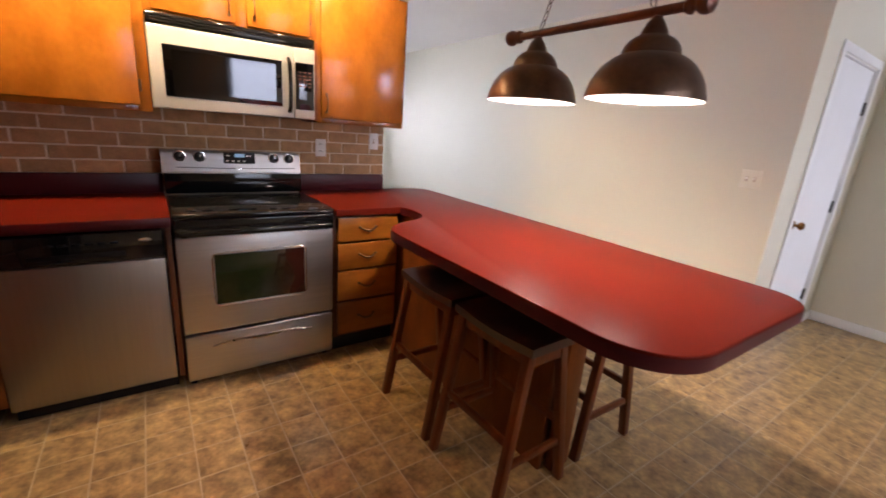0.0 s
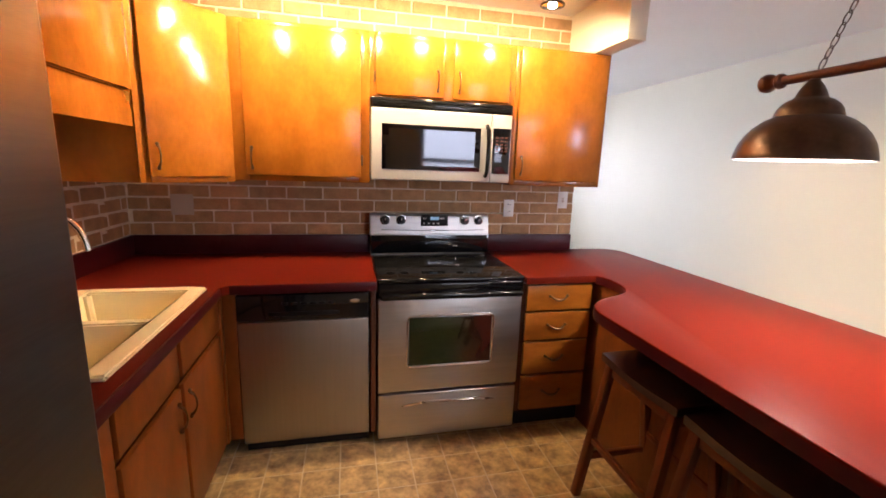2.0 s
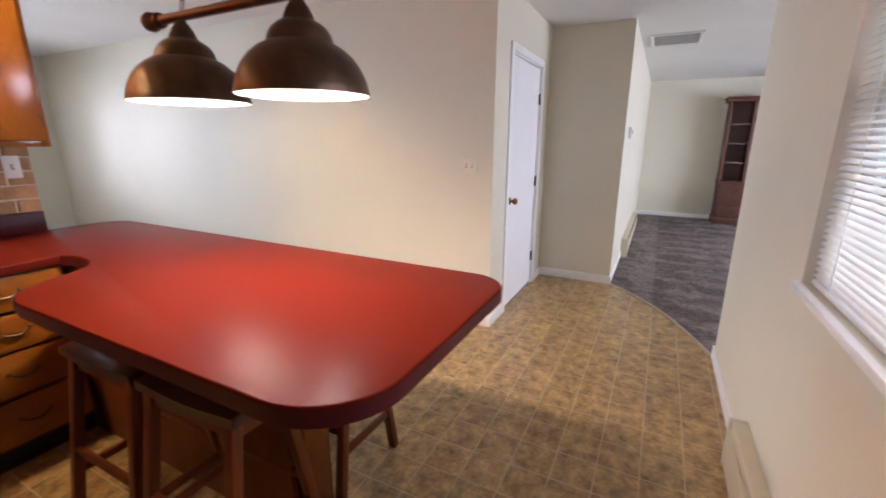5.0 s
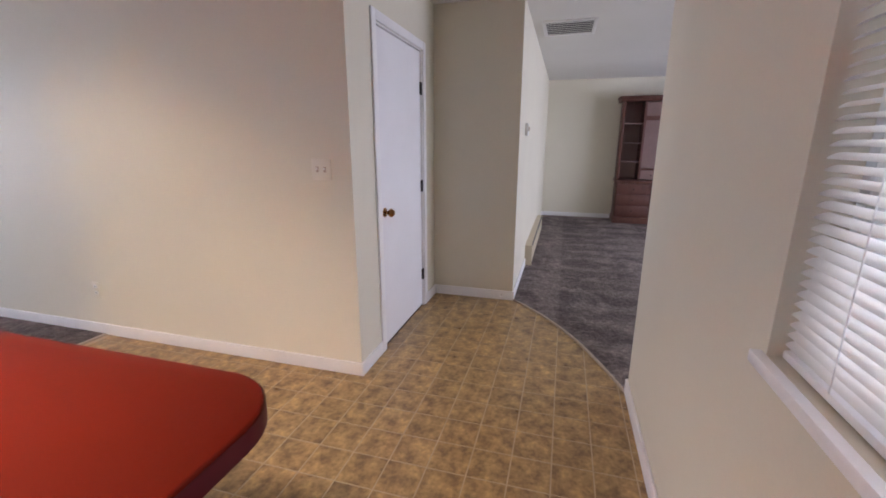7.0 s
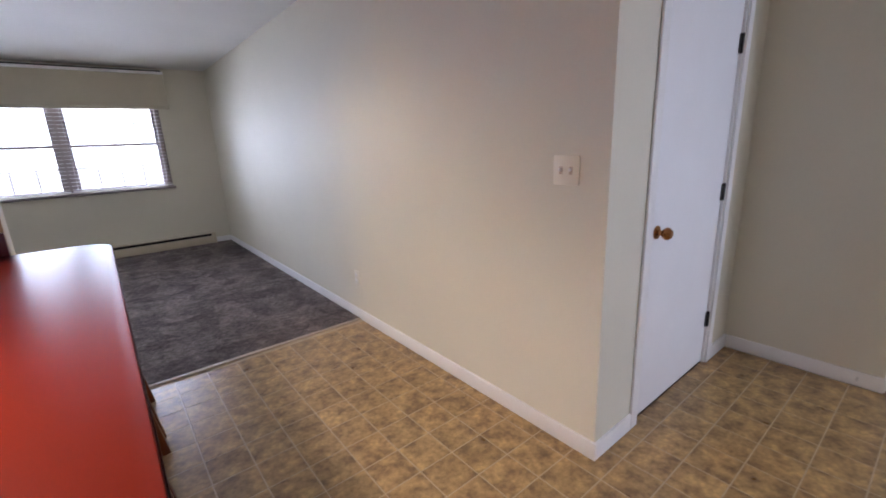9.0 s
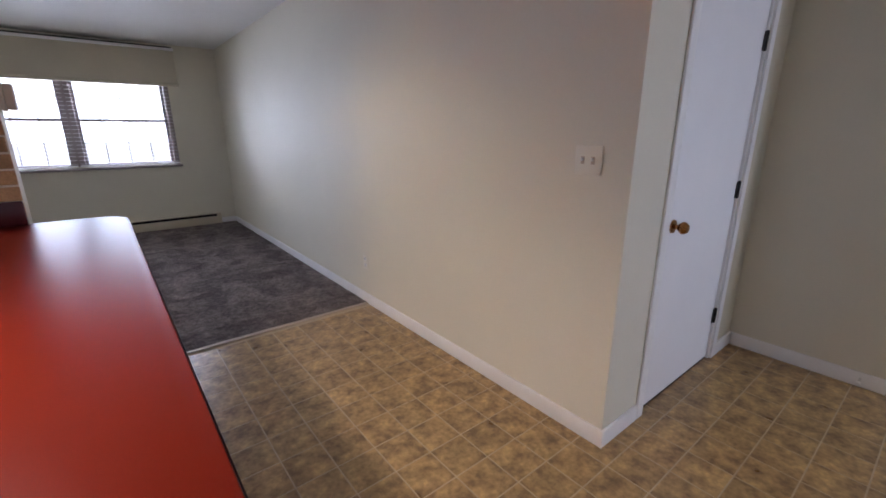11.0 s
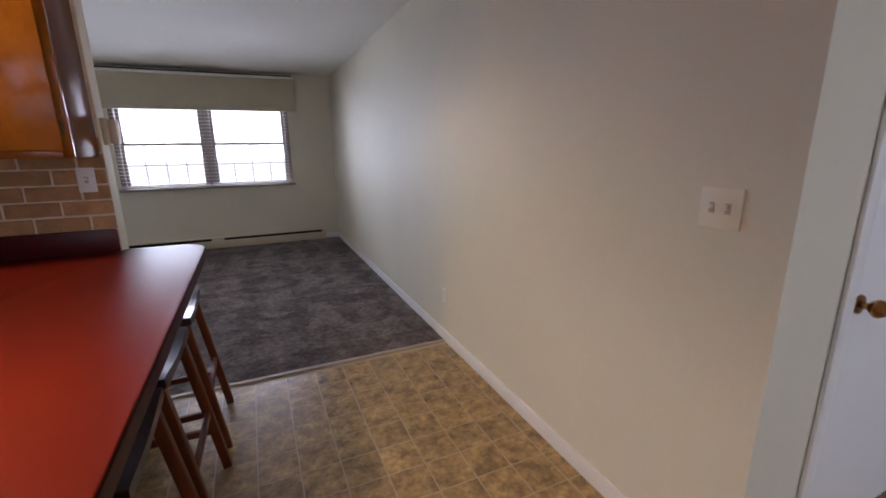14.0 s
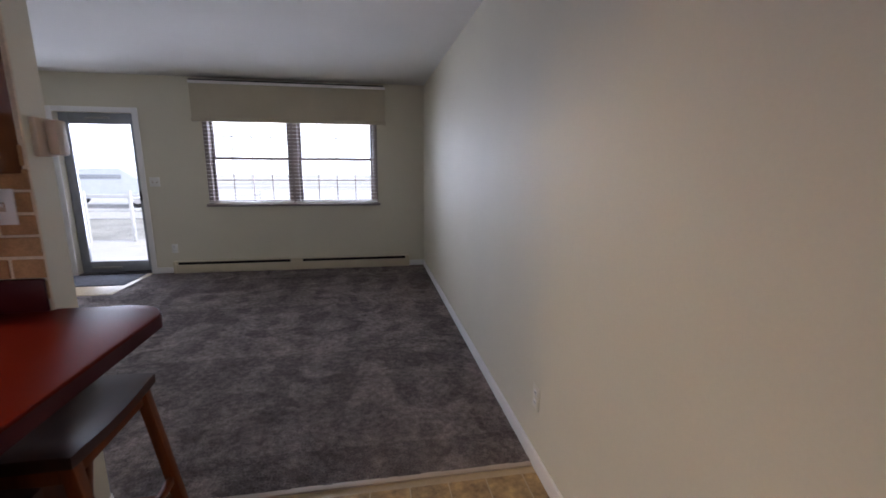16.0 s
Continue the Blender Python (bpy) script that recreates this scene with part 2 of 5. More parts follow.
M_PULL = surface("antique_pull", (0.13, 0.075, 0.036), 0.40, 1.0, vary=0.25, scale=40, fine=0.1)
M_HINGE = surface("black_iron", (0.03, 0.026, 0.024), 0.45, 0.6, vary=0.2, fine=0.1)
M_PLASTIC = surface("ivory_plastic", (0.82, 0.80, 0.76), 0.35, vary=0.02, fine=0.01)
M_CREAM = surface("cream_plastic", (0.76, 0.715, 0.60), 0.40, vary=0.02, fine=0.01)
M_BEIGE = surface("beige_plastic", (0.50, 0.40, 0.30), 0.45, vary=0.04, fine=0.02)
M_SINK = surface("biscuit_sink_enamel", (0.90, 0.79, 0.51), 0.28, vary=0.03, fine=0.01, coat=0.15)
M_BRICK = surface("tan_brick", (0.42, 0.236, 0.106), 0.80, vary=0.20, scale=14, fine=0.16, fine_scale=160, bump=0.6, bump_scale=120, per_piece=0.14)
M_MORTAR = surface("mortar", (0.72, 0.60, 0.44), 0.9, vary=0.12, scale=20, fine=0.12, bump=0.6, bump_scale=180)
M_HEATER = surface("heater_enamel", (0.64, 0.555, 0.40), 0.40, vary=0.05, scale=4, fine=0.02)
M_VALANCE = surface("valance_cloth", (0.56, 0.50, 0.375), 0.75, vary=0.04, scale=3, fine=0.05, fine_scale=300)
M_FRAME = surface("window_frame_paint", (0.26, 0.21, 0.20), 0.5, vary=0.08, scale=8, fine=0.04)
M_SASH = surface("white_vinyl_sash", (0.70, 0.72, 0.71), 0.4, vary=0.03, fine=0.02)
M_STORM = surface("storm_door_aluminium", (0.36, 0.38, 0.41), 0.42, 0.5, vary=0.06, fine=0.03)
M_MAT = surface("grey_door_mat", (0.10, 0.10, 0.115), 0.95, vary=0.2, scale=20, fine=0.3, fine_scale=200, bump=0.8, bump_scale=300)
M_HUTCH = surface("reddish_brown_wood", (0.118, 0.046, 0.033), 0.42, vary=0.22, scale=4, fine=0.1, fine_scale=30, stretch=(5, 5, 1))
M_HUTCHB = surface("pale_back_panel", (0.25, 0.160, 0.140), 0.55, vary=0.08, scale=4, fine=0.06, fine_scale=30)
M_SMOKE = surface("dark_cabinet_glass", (0.02, 0.02, 0.024), 0.06, vary=0.05, fine=0.02)
M_LENS = glow("pale_display", (0.25, 0.45, 0.60), 0.25)
M_BULBW = glow("warm_bulb", (1.0, 0.72, 0.36), 60.0)
M_BULBP = glow("pendant_bulb_glass", (1.0, 0.84, 0.62), 26.0)
M_HAZE = glow("glowing_backdrop", (0.93, 0.97, 1.0), 2.5)
M_GLASS = clear_glass("window_glass")
M_CONCRETE = surface("pale_concrete", (0.70, 0.69, 0.67), 0.9, vary=0.08, scale=3, fine=0.06, bump=0.4)
M_GRASS = surface("pale_dry_ground", (0.50, 0.49, 0.44), 0.95, vary=0.2, scale=1.5, fine=0.2, fine_scale=40, bump=0.6, bump_scale=40)
M_SIDING = surface("exterior_siding", (0.55, 0.42, 0.38), 0.8, vary=0.1, scale=4, fine=0.06)
M_RAIL = surface("white_railing_paint", (0.78, 0.78, 0.76), 0.5, vary=0.04, fine=0.03)
M_CAR = surface("silver_car_paint", (0.72, 0.75, 0.80), 0.3, 0.0, vary=0.04, fine=0.03, coat=0.4)
M_TYRE = surface("tyre_rubber", (0.02, 0.02, 0.02), 0.8, vary=0.2, fine=0.1)

# oven window: dark glass whose colour runs from green through red to near black
M_OVEN = surface("oven_window_glass", (0.03, 0.03, 0.03), 0.08, vary=0.1, fine=0.02)
_nt = M_OVEN.node_tree
_tc = _nt.nodes.new("ShaderNodeTexCoord")
_sp = _nt.nodes.new("ShaderNodeSeparateXYZ")
_no = _nt.nodes.new("ShaderNodeTexNoise")
_no.inputs["Scale"].default_value = 3.0
_rp = _nt.nodes.new("ShaderNodeValToRGB")
_rp.color_ramp.elements[0].color = (0.006, 0.013, 0.003, 1)
_rp.color_ramp.elements[1].color = (0.010, 0.008, 0.006, 1)
_e = _rp.color_ramp.elements.new(0.28)
_e.color = (0.034, 0.009, 0.006, 1)
_mr = _nt.nodes.new("ShaderNodeMapRange")
_mr.inputs["From Min"].default_value, _mr.inputs["From Max"].default_value = 0.12, 0.72
_ad = _nt.nodes.new("ShaderNodeMath")
_ad.operation = "MULTIPLY_ADD"
_ad.inputs[1].default_value = 0.25
links(_nt, (_tc.outputs["Object"], _sp.inputs[0]), (_tc.outputs["Object"], _no.inputs[0]), (_no.outputs[0], _ad.inputs[0]), (_sp.outputs[0], _ad.inputs[2]),
      (_ad.outputs[0], _mr.inputs[0]), (_mr.outputs[0], _rp.inputs[0]), (_rp.outputs[0], _nt.nodes["Principled BSDF"].inputs["Base Color"]))


# ---------------------------------------------------------------- mesh tools
def B():
    return bmesh.new()


def box(bm, x0, x1, y0, y1, z0, z1, bev=0.0, seg=2):
    r = bmesh.ops.create_cube(bm, size=1.0, matrix=Matrix.Translation(((x0 + x1) / 2, (y0 + y1) / 2, (z0 + z1) / 2)) @ Matrix.Diagonal((abs(x1 - x0), abs(y1 - y0), abs(z1 - z0), 1)))
    if bev:
        edges = list({e for v in r["verts"] for e in v.link_edges})
        bmesh.ops.bevel(bm, geom=edges, offset=bev, segments=seg, affect="EDGES", profile=0.5)
    return bm


def beam(bm, a, b, w, d, bev=0.003, up=(0, 0, 1)):
    """A square bar from a to b."""
    a, b = Vector(a), Vector(b)
    z = (b - a).normalized()
    x = z.cross(Vector(up))
    x = x.normalized() if x.length > 1e-4 else Vector((1, 0, 0))
    y = z.cross(x)
    m = Matrix.Identity(4)
    for i in range(3):
        m[i][0], m[i][1], m[i][2], m[i][3] = x[i], y[i], z[i], ((a + b) / 2)[i]
    r = bmesh.ops.create_cube(bm, size=1.0, matrix=m @ Matrix.Diagonal((w, d, (b - a).length, 1)))
    if bev:
        bmesh.ops.bevel(bm, geom=list({e for v in r["verts"] for e in v.link_edges}), offset=bev, segments=2, affect="EDGES", profile=0.5)
    return bm


def prism(bm, pts, z0, z1, bev=0.0, seg=3):
    """An upright prism over the outline pts; bev rounds its upper and lower rims."""
    lo = [bm.verts.new((x, y, z0)) for x, y in pts]
    hi = [bm.verts.new((x, y, z1)) for x, y in pts]
    n = len(pts)
    bm.faces.new(lo[::-1])
    bm.faces.new(hi)
    for i in range(n):
        bm.faces.new((lo[i], lo[(i + 1) % n], hi[(i + 1) % n], hi[i]))
    bmesh.ops.recalc_face_normals(bm, faces=bm.faces[:])
    if bev:
        rim = [e for e in bm.edges if abs(e.verts[0].co.z - e.verts[1].co.z) < 1e-6 and (e.verts[0] in hi or e.verts[0] in lo)]
        bmesh.ops.bevel(bm, geom=rim, offset=bev, segments=seg, affect="EDGES", profile=0.5)
    return bm


def lathe(bm, profile, centre, seg=28, axis="z", caps=True):
    rings = []
    for r, h in profile:
        ring = []
        for i in range(seg):
            a = 2 * math.pi * i / seg
            u, v = r * math.cos(a), r * math.sin(a)
            p = {"z": (u, v, h), "y": (u, h, v), "x": (h, u, v)}[axis]
            ring.append(bm.verts.new(Vector(centre) + Vector(p)))
        rings.append(ring)
    for a, b in zip(rings, rings[1:]):
        for i in range(seg):
            bm.faces.new((a[i], a[(i + 1) % seg], b[(i + 1) % seg], b[i]))
    for ring, (r, h) in ((rings[0], profile[0]), (rings[-1], profile[-1])):
        if r > 1e-4 and caps:
            bm.faces.new(ring)
    bmesh.ops.remove_doubles(bm, verts=bm.verts[:], dist=1e-5)
    bmesh.ops.recalc_face_normals(bm, faces=bm.faces[:])
    return bm


def tube(bm, pts, r, seg=10, radii=None, closed=False):
    pts = [Vector(p) for p in pts]
    n = len(pts)
    rings = []
    ref = Vector((0.31, 0.17, 0.93)).normalized()
    for i, p in enumerate(pts):
        if closed:
            d = (pts[(i + 1) % n] - pts[i - 1]).normalized()
        else:
            d = (pts[min(i + 1, n - 1)] - pts[max(i - 1, 0)]).normalized()
        u = d.cross(ref).normalized()
        v = d.cross(u)
        rr = radii[i] if radii else r
        rings.append([bm.verts.new(p + rr * (math.cos(2 * math.pi * k / seg) * u + math.sin(2 * math.pi * k / seg) * v)) for k in range(seg)])
    pairs = list(zip(rings, rings[1:])) + ([(rings[-1], rings[0])] if closed else [])
    for a, b in pairs:
        for k in range(seg):
            bm.faces.new((a[k], a[(k + 1) % seg], b[(k + 1) % seg], b[k]))
    if not closed:
        bm.faces.new(rings[0])
        bm.faces.new(rings[-1])
    bmesh.ops.recalc_face_normals(bm, faces=bm.faces[:])
    return bm


ORIGIN = {}


GROW = [1.0, 0.0, 1.0]  # scale along x, shift along x, scale along z


def grow(co):
    return Vector((co[0] * GROW[0] + GROW[1], co[1], co[2] * GROW[2]))


def mesh_of(name, bm, material, smooth=True, origin=(0, 0, 0)):
    for v in bm.verts:
        v.co = grow(v.co)
    bmesh.ops.translate(bm, verts=bm.verts[:], vec=-Vector(origin))
    me = bpy.data.meshes.new(name)
    bm.to_mesh(me)
    bm.free()
    me.materials.append(material)
    if smooth and len(me.polygons):
        me.shade_smooth()
        me.set_sharp_from_angle(angle=radians(32))
    return me


def thing(name, at, label, category, group="", kind=""):
    """An Empty at a thing's base, to which its parts are added."""
    ob = new(name)
    ob.empty_display_size = 0.1
    at = grow(at)
    ob.location = at
    ORIGIN[ob] = Vector(at)
    return tagged(ob, label, category, group, kind)


def part(name, bm, material, parent, label=""):
    me = mesh_of(name, bm, material, True, ORIGIN[parent])
    ob = new(name, me)
    ob.parent = parent
    ORIGIN[ob] = ORIGIN[parent]
    return tagged(ob, label)


def solo(name, bm, material, label, category, group="", kind="", at=(0, 0, 0)):
    ob = new(name, mesh_of(name, bm, material, True, at))
    ob.location = at
    ORIGIN[ob] = Vector(at)
    return tagged(ob, label, category, group, kind)


def structure(name, bm, material, label, category):
    return solo(name, bm, material, label, category, kind="structure")


def wall_along_x(bm, x0, x1, y0, y1, z0, z1, holes=()):
    """A wall along x with rectangular openings (x0, x1, z0, z1)."""
    cur = x0
    for hx0, hx1, hz0, hz1 in sorted(holes):
        box(bm, cur, hx0, y0, y1, z0, z1)
        if hz0 > z0:
            box(bm, hx0, hx1, y0, y1, z0, hz0)
        if hz1 < z1:
            box(bm, hx0, hx1, y0, y1, hz1, z1)
        cur = hx1
    box(bm, cur, x1, y0, y1, z0, z1)
    return bm


def arc(cx, cy, r, a0, a1, n):
    return [(cx + r * math.cos(radians(a0 + (a1 - a0) * i / n)), cy + r * math.sin(radians(a0 + (a1 - a0) * i / n))) for i in range(n + 1)]


# ---------------------------------------------------------------- setting
LIV_WIN = (0.49, 2.56, 0.91, 2.06)
KIT_WIN = (0.76, 2.085, 0.955, 2.10)
FDOOR = (-1.155, -0.313, 0.0, 2.00)
FAM_WIN = (5.1, 7.7, 0.85, 2.1)

structure("wall_long", box(B(), WALL_E, WALL_E + 0.12, DOOR_Y + 0.12, FAR_Y + 0.15, -0.02, CEIL), M_WALL, "long plain cream painted wall", "wall")
structure("wall_door", wall_along_x(B(), WALL_E, ALCOVE_X + 0.12, DOOR_Y, DOOR_Y + 0.12, -0.02, CEIL, [(3.571, 4.414, -0.02, 2.045)]), M_WALL, "cream painted wall round the white door", "wall")
structure("wall_alcove", box(B(), ALCOVE_X, ALCOVE_X + 0.12, FAM_N, DOOR_Y, -0.02, CEIL), M_WALL, "short cream wall beside the white door", "wall")
structure("wall_closet_back", box(B(), WALL_E + 0.12, ALCOVE_X + 0.12, DOOR_Y + 0.9, DOOR_Y + 1.0, -0.02, CEIL), M_WALL, "plain wall behind the closed door", "wall")
structure("wall_family_north", box(B(), ALCOVE_X + 0.12, FAM_E + 0.15, FAM_N, FAM_N + 0.12, -0.02, CEIL), M_WALL, "white-lit cream wall of the carpeted family room", "wall")
structure("wall_family_east", box(B(), FAM_E, FAM_E + 0.15, FAM_S, FAM_N, -0.02, CEIL), M_WALL, "cream wall behind the entertainment centre", "wall")
structure("wall_family_south", wall_along_x(B(), D_X - 0.15, FAM_E + 0.15, FAM_S - 0.15, FAM_S, -0.02, CEIL, [FAM_WIN]), M_WALL, "cream outer wall of the family room", "wall")
structure("wall_family_west", box(B(), D_X - 0.15, D_X, FAM_S, SOUTH_Y - 0.15, -0.02, CEIL), M_WALL, "cream wall of the family room", "wall")
structure("wall_kitchen_window", wall_along_x(B(), WEST_X - 0.12, D_X, SOUTH_Y - 0.15, SOUTH_Y, -0.02, CEIL, [KIT_WIN]), M_WALL, "cream kitchen wall with the blind-covered window", "wall")
structure("wall_sink", box(B(), WEST_X - 0.12, WEST_X, SOUTH_Y, STOVE_Y, -0.02, CEIL), M_WALL, "painted wall behind sink and refrigerator", "wall")
structure("wall_stove", box(B(), LIV_W, STEM_END, STOVE_Y, LIVING_Y, -0.02, CEIL), M_WALL, "cream end of the wall between kitchen and living room", "wall")
structure("wall_living_west", box(B(), LIV_W - 0.12, LIV_W, STOVE_Y, FAR_Y + 0.15, -0.02, CEIL), M_WALL, "cream living-room wall", "wall")
structure("wall_living_window", wall_along_x(B(), LIV_W, WALL_E, FAR_Y, FAR_Y + 0.15, -0.02, CEIL, [FDOOR, LIV_WIN]), M_WALL, "cream living-room wall with front door and window", "wall")
structure("beam_end", box(B(), 1.279, 1.388, 2.467, STOVE_Y, 2.148, CEIL, 0.004), M_WALL, "stub of a dropped cream beam over the end cabinet", "beam")
structure("ceiling", box(B(), LIV_W - 0.12, FAM_E + 0.15, FAM_S - 0.15, FAR_Y + 0.15, CEIL, CEIL + 0.1), M_CEIL, "plain white textured ceiling", "ceiling")


def baseboard(x0, x1, y0, y1):
    structure("baseboard", box(B(), x0, x1, y0, y1, 0.0, 0.085, 0.004), M_TRIM, "white painted wooden baseboard", "baseboard")


baseboard(WALL_E - 0.014, WALL_E, DOOR_Y - 0.014, FAR_Y)
baseboard(WALL_E, 3.511, DOOR_Y - 0.014, DOOR_Y)
baseboard(4.474, ALCOVE_X, DOOR_Y - 0.014, DOOR_Y)
baseboard(ALCOVE_X - 0.014, ALCOVE_X, FAM_N - 0.014, DOOR_Y - 0.014)
baseboard(ALCOVE_X, FAM_E, FAM_N - 0.014, FAM_N)
baseboard(FAM_E - 0.014, FAM_E, FAM_S, FAM_N - 0.014)
baseboard(2.37, D_X + 0.014, SOUTH_Y, SOUTH_Y + 0.014)
baseboard(D_X, D_X + 0.014, FAM_S, SOUTH_Y)
baseboard(3.0, WALL_E - 0.014, FAR_Y - 0.014, FAR_Y)
baseboard(-0.26, -0.05, FAR_Y - 0.014, FAR_Y)
baseboard(LIV_W, -1.24, FAR_Y - 0.014, FAR_Y)
baseboard(STEM_END, STEM_END + 0.012, STOVE_Y, LIVING_Y)
baseboard(LIV_W, STEM_END, LIVING_Y, LIVING_Y + 0.014)


def carpet_sheet(name, inside, x0, x1, y0, y1, step, label):
    """A carpet of small raised cells with soft undulation."""
    bm = B()
    nx, ny = int((x1 - x0) / step) + 1, int((y1 - y0) / step) + 1
    grid = {}
    for i in range(nx + 1):
        for j in range(ny + 1):
            x, y = min(x0 + i * step, x1), min(y0 + j * step, y1)
            grid[i, j] = (x, y)
    verts = {}

    def vert(i, j):
        if (i, j) not in verts:
            x, y = inside(*grid[i, j])
            h = 0.010 + 0.0035 * noise.noise((x * 9, y * 9, 0)) + 0.002 * noise.noise((x * 31, y * 31, 4))
            verts[i, j] = bm.verts.new((x, y, h))
        return verts[i, j]

    for i in range(nx):
        for j in range(ny):
            q = [vert(i, j), vert(i + 1, j), vert(i + 1, j + 1), vert(i, j + 1)]
            bm.faces.new(q)
    bmesh.ops.remove_doubles(bm, verts=bm.verts[:], dist=1e-5)
    return structure(name, bm, M_CARPET, label, "carpet")


carpet_sheet("carpet_living", lambda x, y: (x, y), LIV_W, WALL_E - 0.01, LIVING_Y + 0.005, FAR_Y, 0.05, "grey-brown cut-pile carpet with vacuum marks")
# the family-room carpet ends in a curve across the opening


def curve_y(x):
    t = max(0.0, min(1.0, (x - 3.44) / 1.28))
    return -0.39 + 0.78 * (0.62 * t + 0.38 * t ** 3)


def family_carpet(x, y):
    top = curve_y(x) if x < ALCOVE_X else FAM_N
    f = (y - FAM_S) / (FAM_N - FAM_S)
    return x, FAM_S + f * (top - FAM_S)


carpet_sheet("carpet_family", family_carpet, 3.44, FAM_E, FAM_S, FAM_N, 0.065, "grey-brown cut-pile carpet ending in a curve")
structure("carpet_edge_strip", tube(B(), [(3.44 + 1.28 * i / 24, curve_y(3.44 + 1.28 * i / 24), 0.004) for i in range(25)], 0.010, 8), M_BEIGE, "thin tan edge strip along the curved carpet", "trim")
structure("carpet_edge_strip", box(B(), STEM_END, WALL_E - 0.014, LIVING_Y - 0.02, LIVING_Y + 0.012, 0.0, 0.010, 0.003), M_BEIGE, "thin tan edge strip between vinyl and carpet", "trim")
structure("floor_subfloor", box(B(), LIV_W - 0.1, FAM_E + 0.1, FAM_S - 0.1, FAR_Y + 0.1, -0.12, -0.02), M_CONCRETE, "plain slab under the floors", "floor")
FLOOR = structure("floor_vinyl", box(B(), WEST_X, ALCOVE_X, SOUTH_Y - 0.05, LIVING_Y, -0.02, -0.0010), M_GROUT, "tan and brown tile-patterned vinyl floor", "floor")

# ---------------------------------------------------------------- windows and doors


def sash(parent, x0, x1, z0, z1, y, w, d, mat, bars=(0, 0)):
    bm = B()
    box(bm, x0, x0 + w, y, y + d, z0, z1, 0.003)
    box(bm, x1 - w, x1, y, y + d, z0, z1, 0.003)
    box(bm, x0 + w, x1 - w, y, y + d, z0, z0 + w, 0.003)
    box(bm, x0 + w, x1 - w, y, y + d, z1 - w, z1, 0.003)
    s = part("sash", bm, mat, parent)
    pane = part("pane", box(B(), x0 + w, x1 - w, y + d / 2 - 0.002, y + d / 2 + 0.002, z0 + w, z1 - w), M_GLASS, s, "clear window pane")
    pane.visible_shadow = False
    for k in range(1, bars[0]):
        x = x0 + (x1 - x0) * k / bars[0]
        part("glazing_bar", box(B(), x - 0.005, x + 0.005, y + d * 0.3, y + d * 0.7, z0 + w, z1 - w, 0.001, 1), mat, s)
    for k in range(1, bars[1]):
        z = z0 + (z1 - z0) * k / bars[1]
        part("glazing_bar", box(B(), x0 + w, x1 - w, y + d * 0.3, y + d * 0.7, z - 0.005, z + 0.005, 0.001, 1), mat, s)


def blind(at, x0, x1, z0, z1, y, depth, pitch, tilt, label, sign=1):
    """A venetian blind: head rail, slats on cords, bottom rail."""
    t = thing("venetian_blind", at, label, "blind")
    part("head_rail", box(B(), x0, x1, y - 0.022, y + 0.022, z1 - 0.035, z1, 0.004), M_TRIM, t)
    part("bottom_rail", box(B(), x0, x1, y - depth / 2, y + depth / 2, z0, z0 + 0.018, 0.005), M_TRIM, t)
    n = int((z1 - 0.05 - z0 - 0.03) / pitch)
    c, s = math.cos(radians(tilt)), math.sin(radians(tilt))
    bm = B()
    for a, b in zip(range(-3, 3), range(-2, 4)):
        ya, yb = a / 6 * depth, b / 6 * depth
        za, zb = 0.0025 * (1 - (a / 3) ** 2), 0.0025 * (1 - (b / 3) ** 2)
        q = [((x, yy * c - zz * s, yy * s + zz * c)) for x, yy, zz in ((x0 + 0.003, ya, za), (x1 - 0.003, ya, za), (x1 - 0.003, yb, zb), (x0 + 0.003, yb, zb))]
        bm.faces.new([bm.verts.new(p) for p in q])
        q = [(p[0], p[1], p[2] - 0.0012) for p in q[::-1]]
        bm.faces.new([bm.verts.new(p) for p in q])
    bmesh.ops.remove_doubles(bm, verts=bm.verts[:], dist=1e-5)
    me = mesh_of("slat", bm, M_SLAT)
    for k in range(n):
        ob = new("slat", me)
        ob.parent = t
        ob.location = Vector((0, y, z0 + 0.035 + k * pitch)) - Vector(at)
    for fx in (0.12, 0.5, 0.88):
        x = x0 + (x1 - x0) * fx
        part("cord", tube(B(), [(x, y - sign * depth * 0.45, z0 + 0.01), (x, y - sign * depth * 0.45, z1 - 0.02)], 0.0012, 6), M_TRIM, t)
    return t


M_SLAT = surface("blind_slat", (0.80, 0.78, 0.73), 0.42, vary=0.02, fine=0.02)
_b = M_SLAT.node_tree.nodes["Principled BSDF"]
_b.inputs["Transmission Weight"].default_value = 0.0

# living-room window: two double-hung halves with a thick post between them
x0, x1, z0, z1 = LIV_WIN
mid = 1.52
win = thing("window_1", (mid, FAR_Y, z0), "two double-hung windows in a brown-grey painted frame", "window", kind="structure")
bm = B()
box(bm, x0 - 0.03, x0 + 0.025, FAR_Y - 0.012, FAR_Y + 0.13, z0 - 0.01, z1 + 0.03, 0.003)
box(bm, x1 - 0.025, x1 + 0.03, FAR_Y - 0.012, FAR_Y + 0.13, z0 - 0.01, z1 + 0.03, 0.003)
box(bm, x0 + 0.025, x1 - 0.025, FAR_Y - 0.012, FAR_Y + 0.13, z1 - 0.02, z1 + 0.03, 0.003)
box(bm, mid - 0.055, mid + 0.055, FAR_Y - 0.010, FAR_Y + 0.13, z0, z1 - 0.02, 0.004)
part("window_frame", bm, M_FRAME, win)
part("window_sill", box(B(), x0 - 0.06, x1 + 0.06, FAR_Y - 0.045, FAR_Y + 0.13, z0 - 0.042, z0 - 0.011, 0.006), M_FRAME, win)
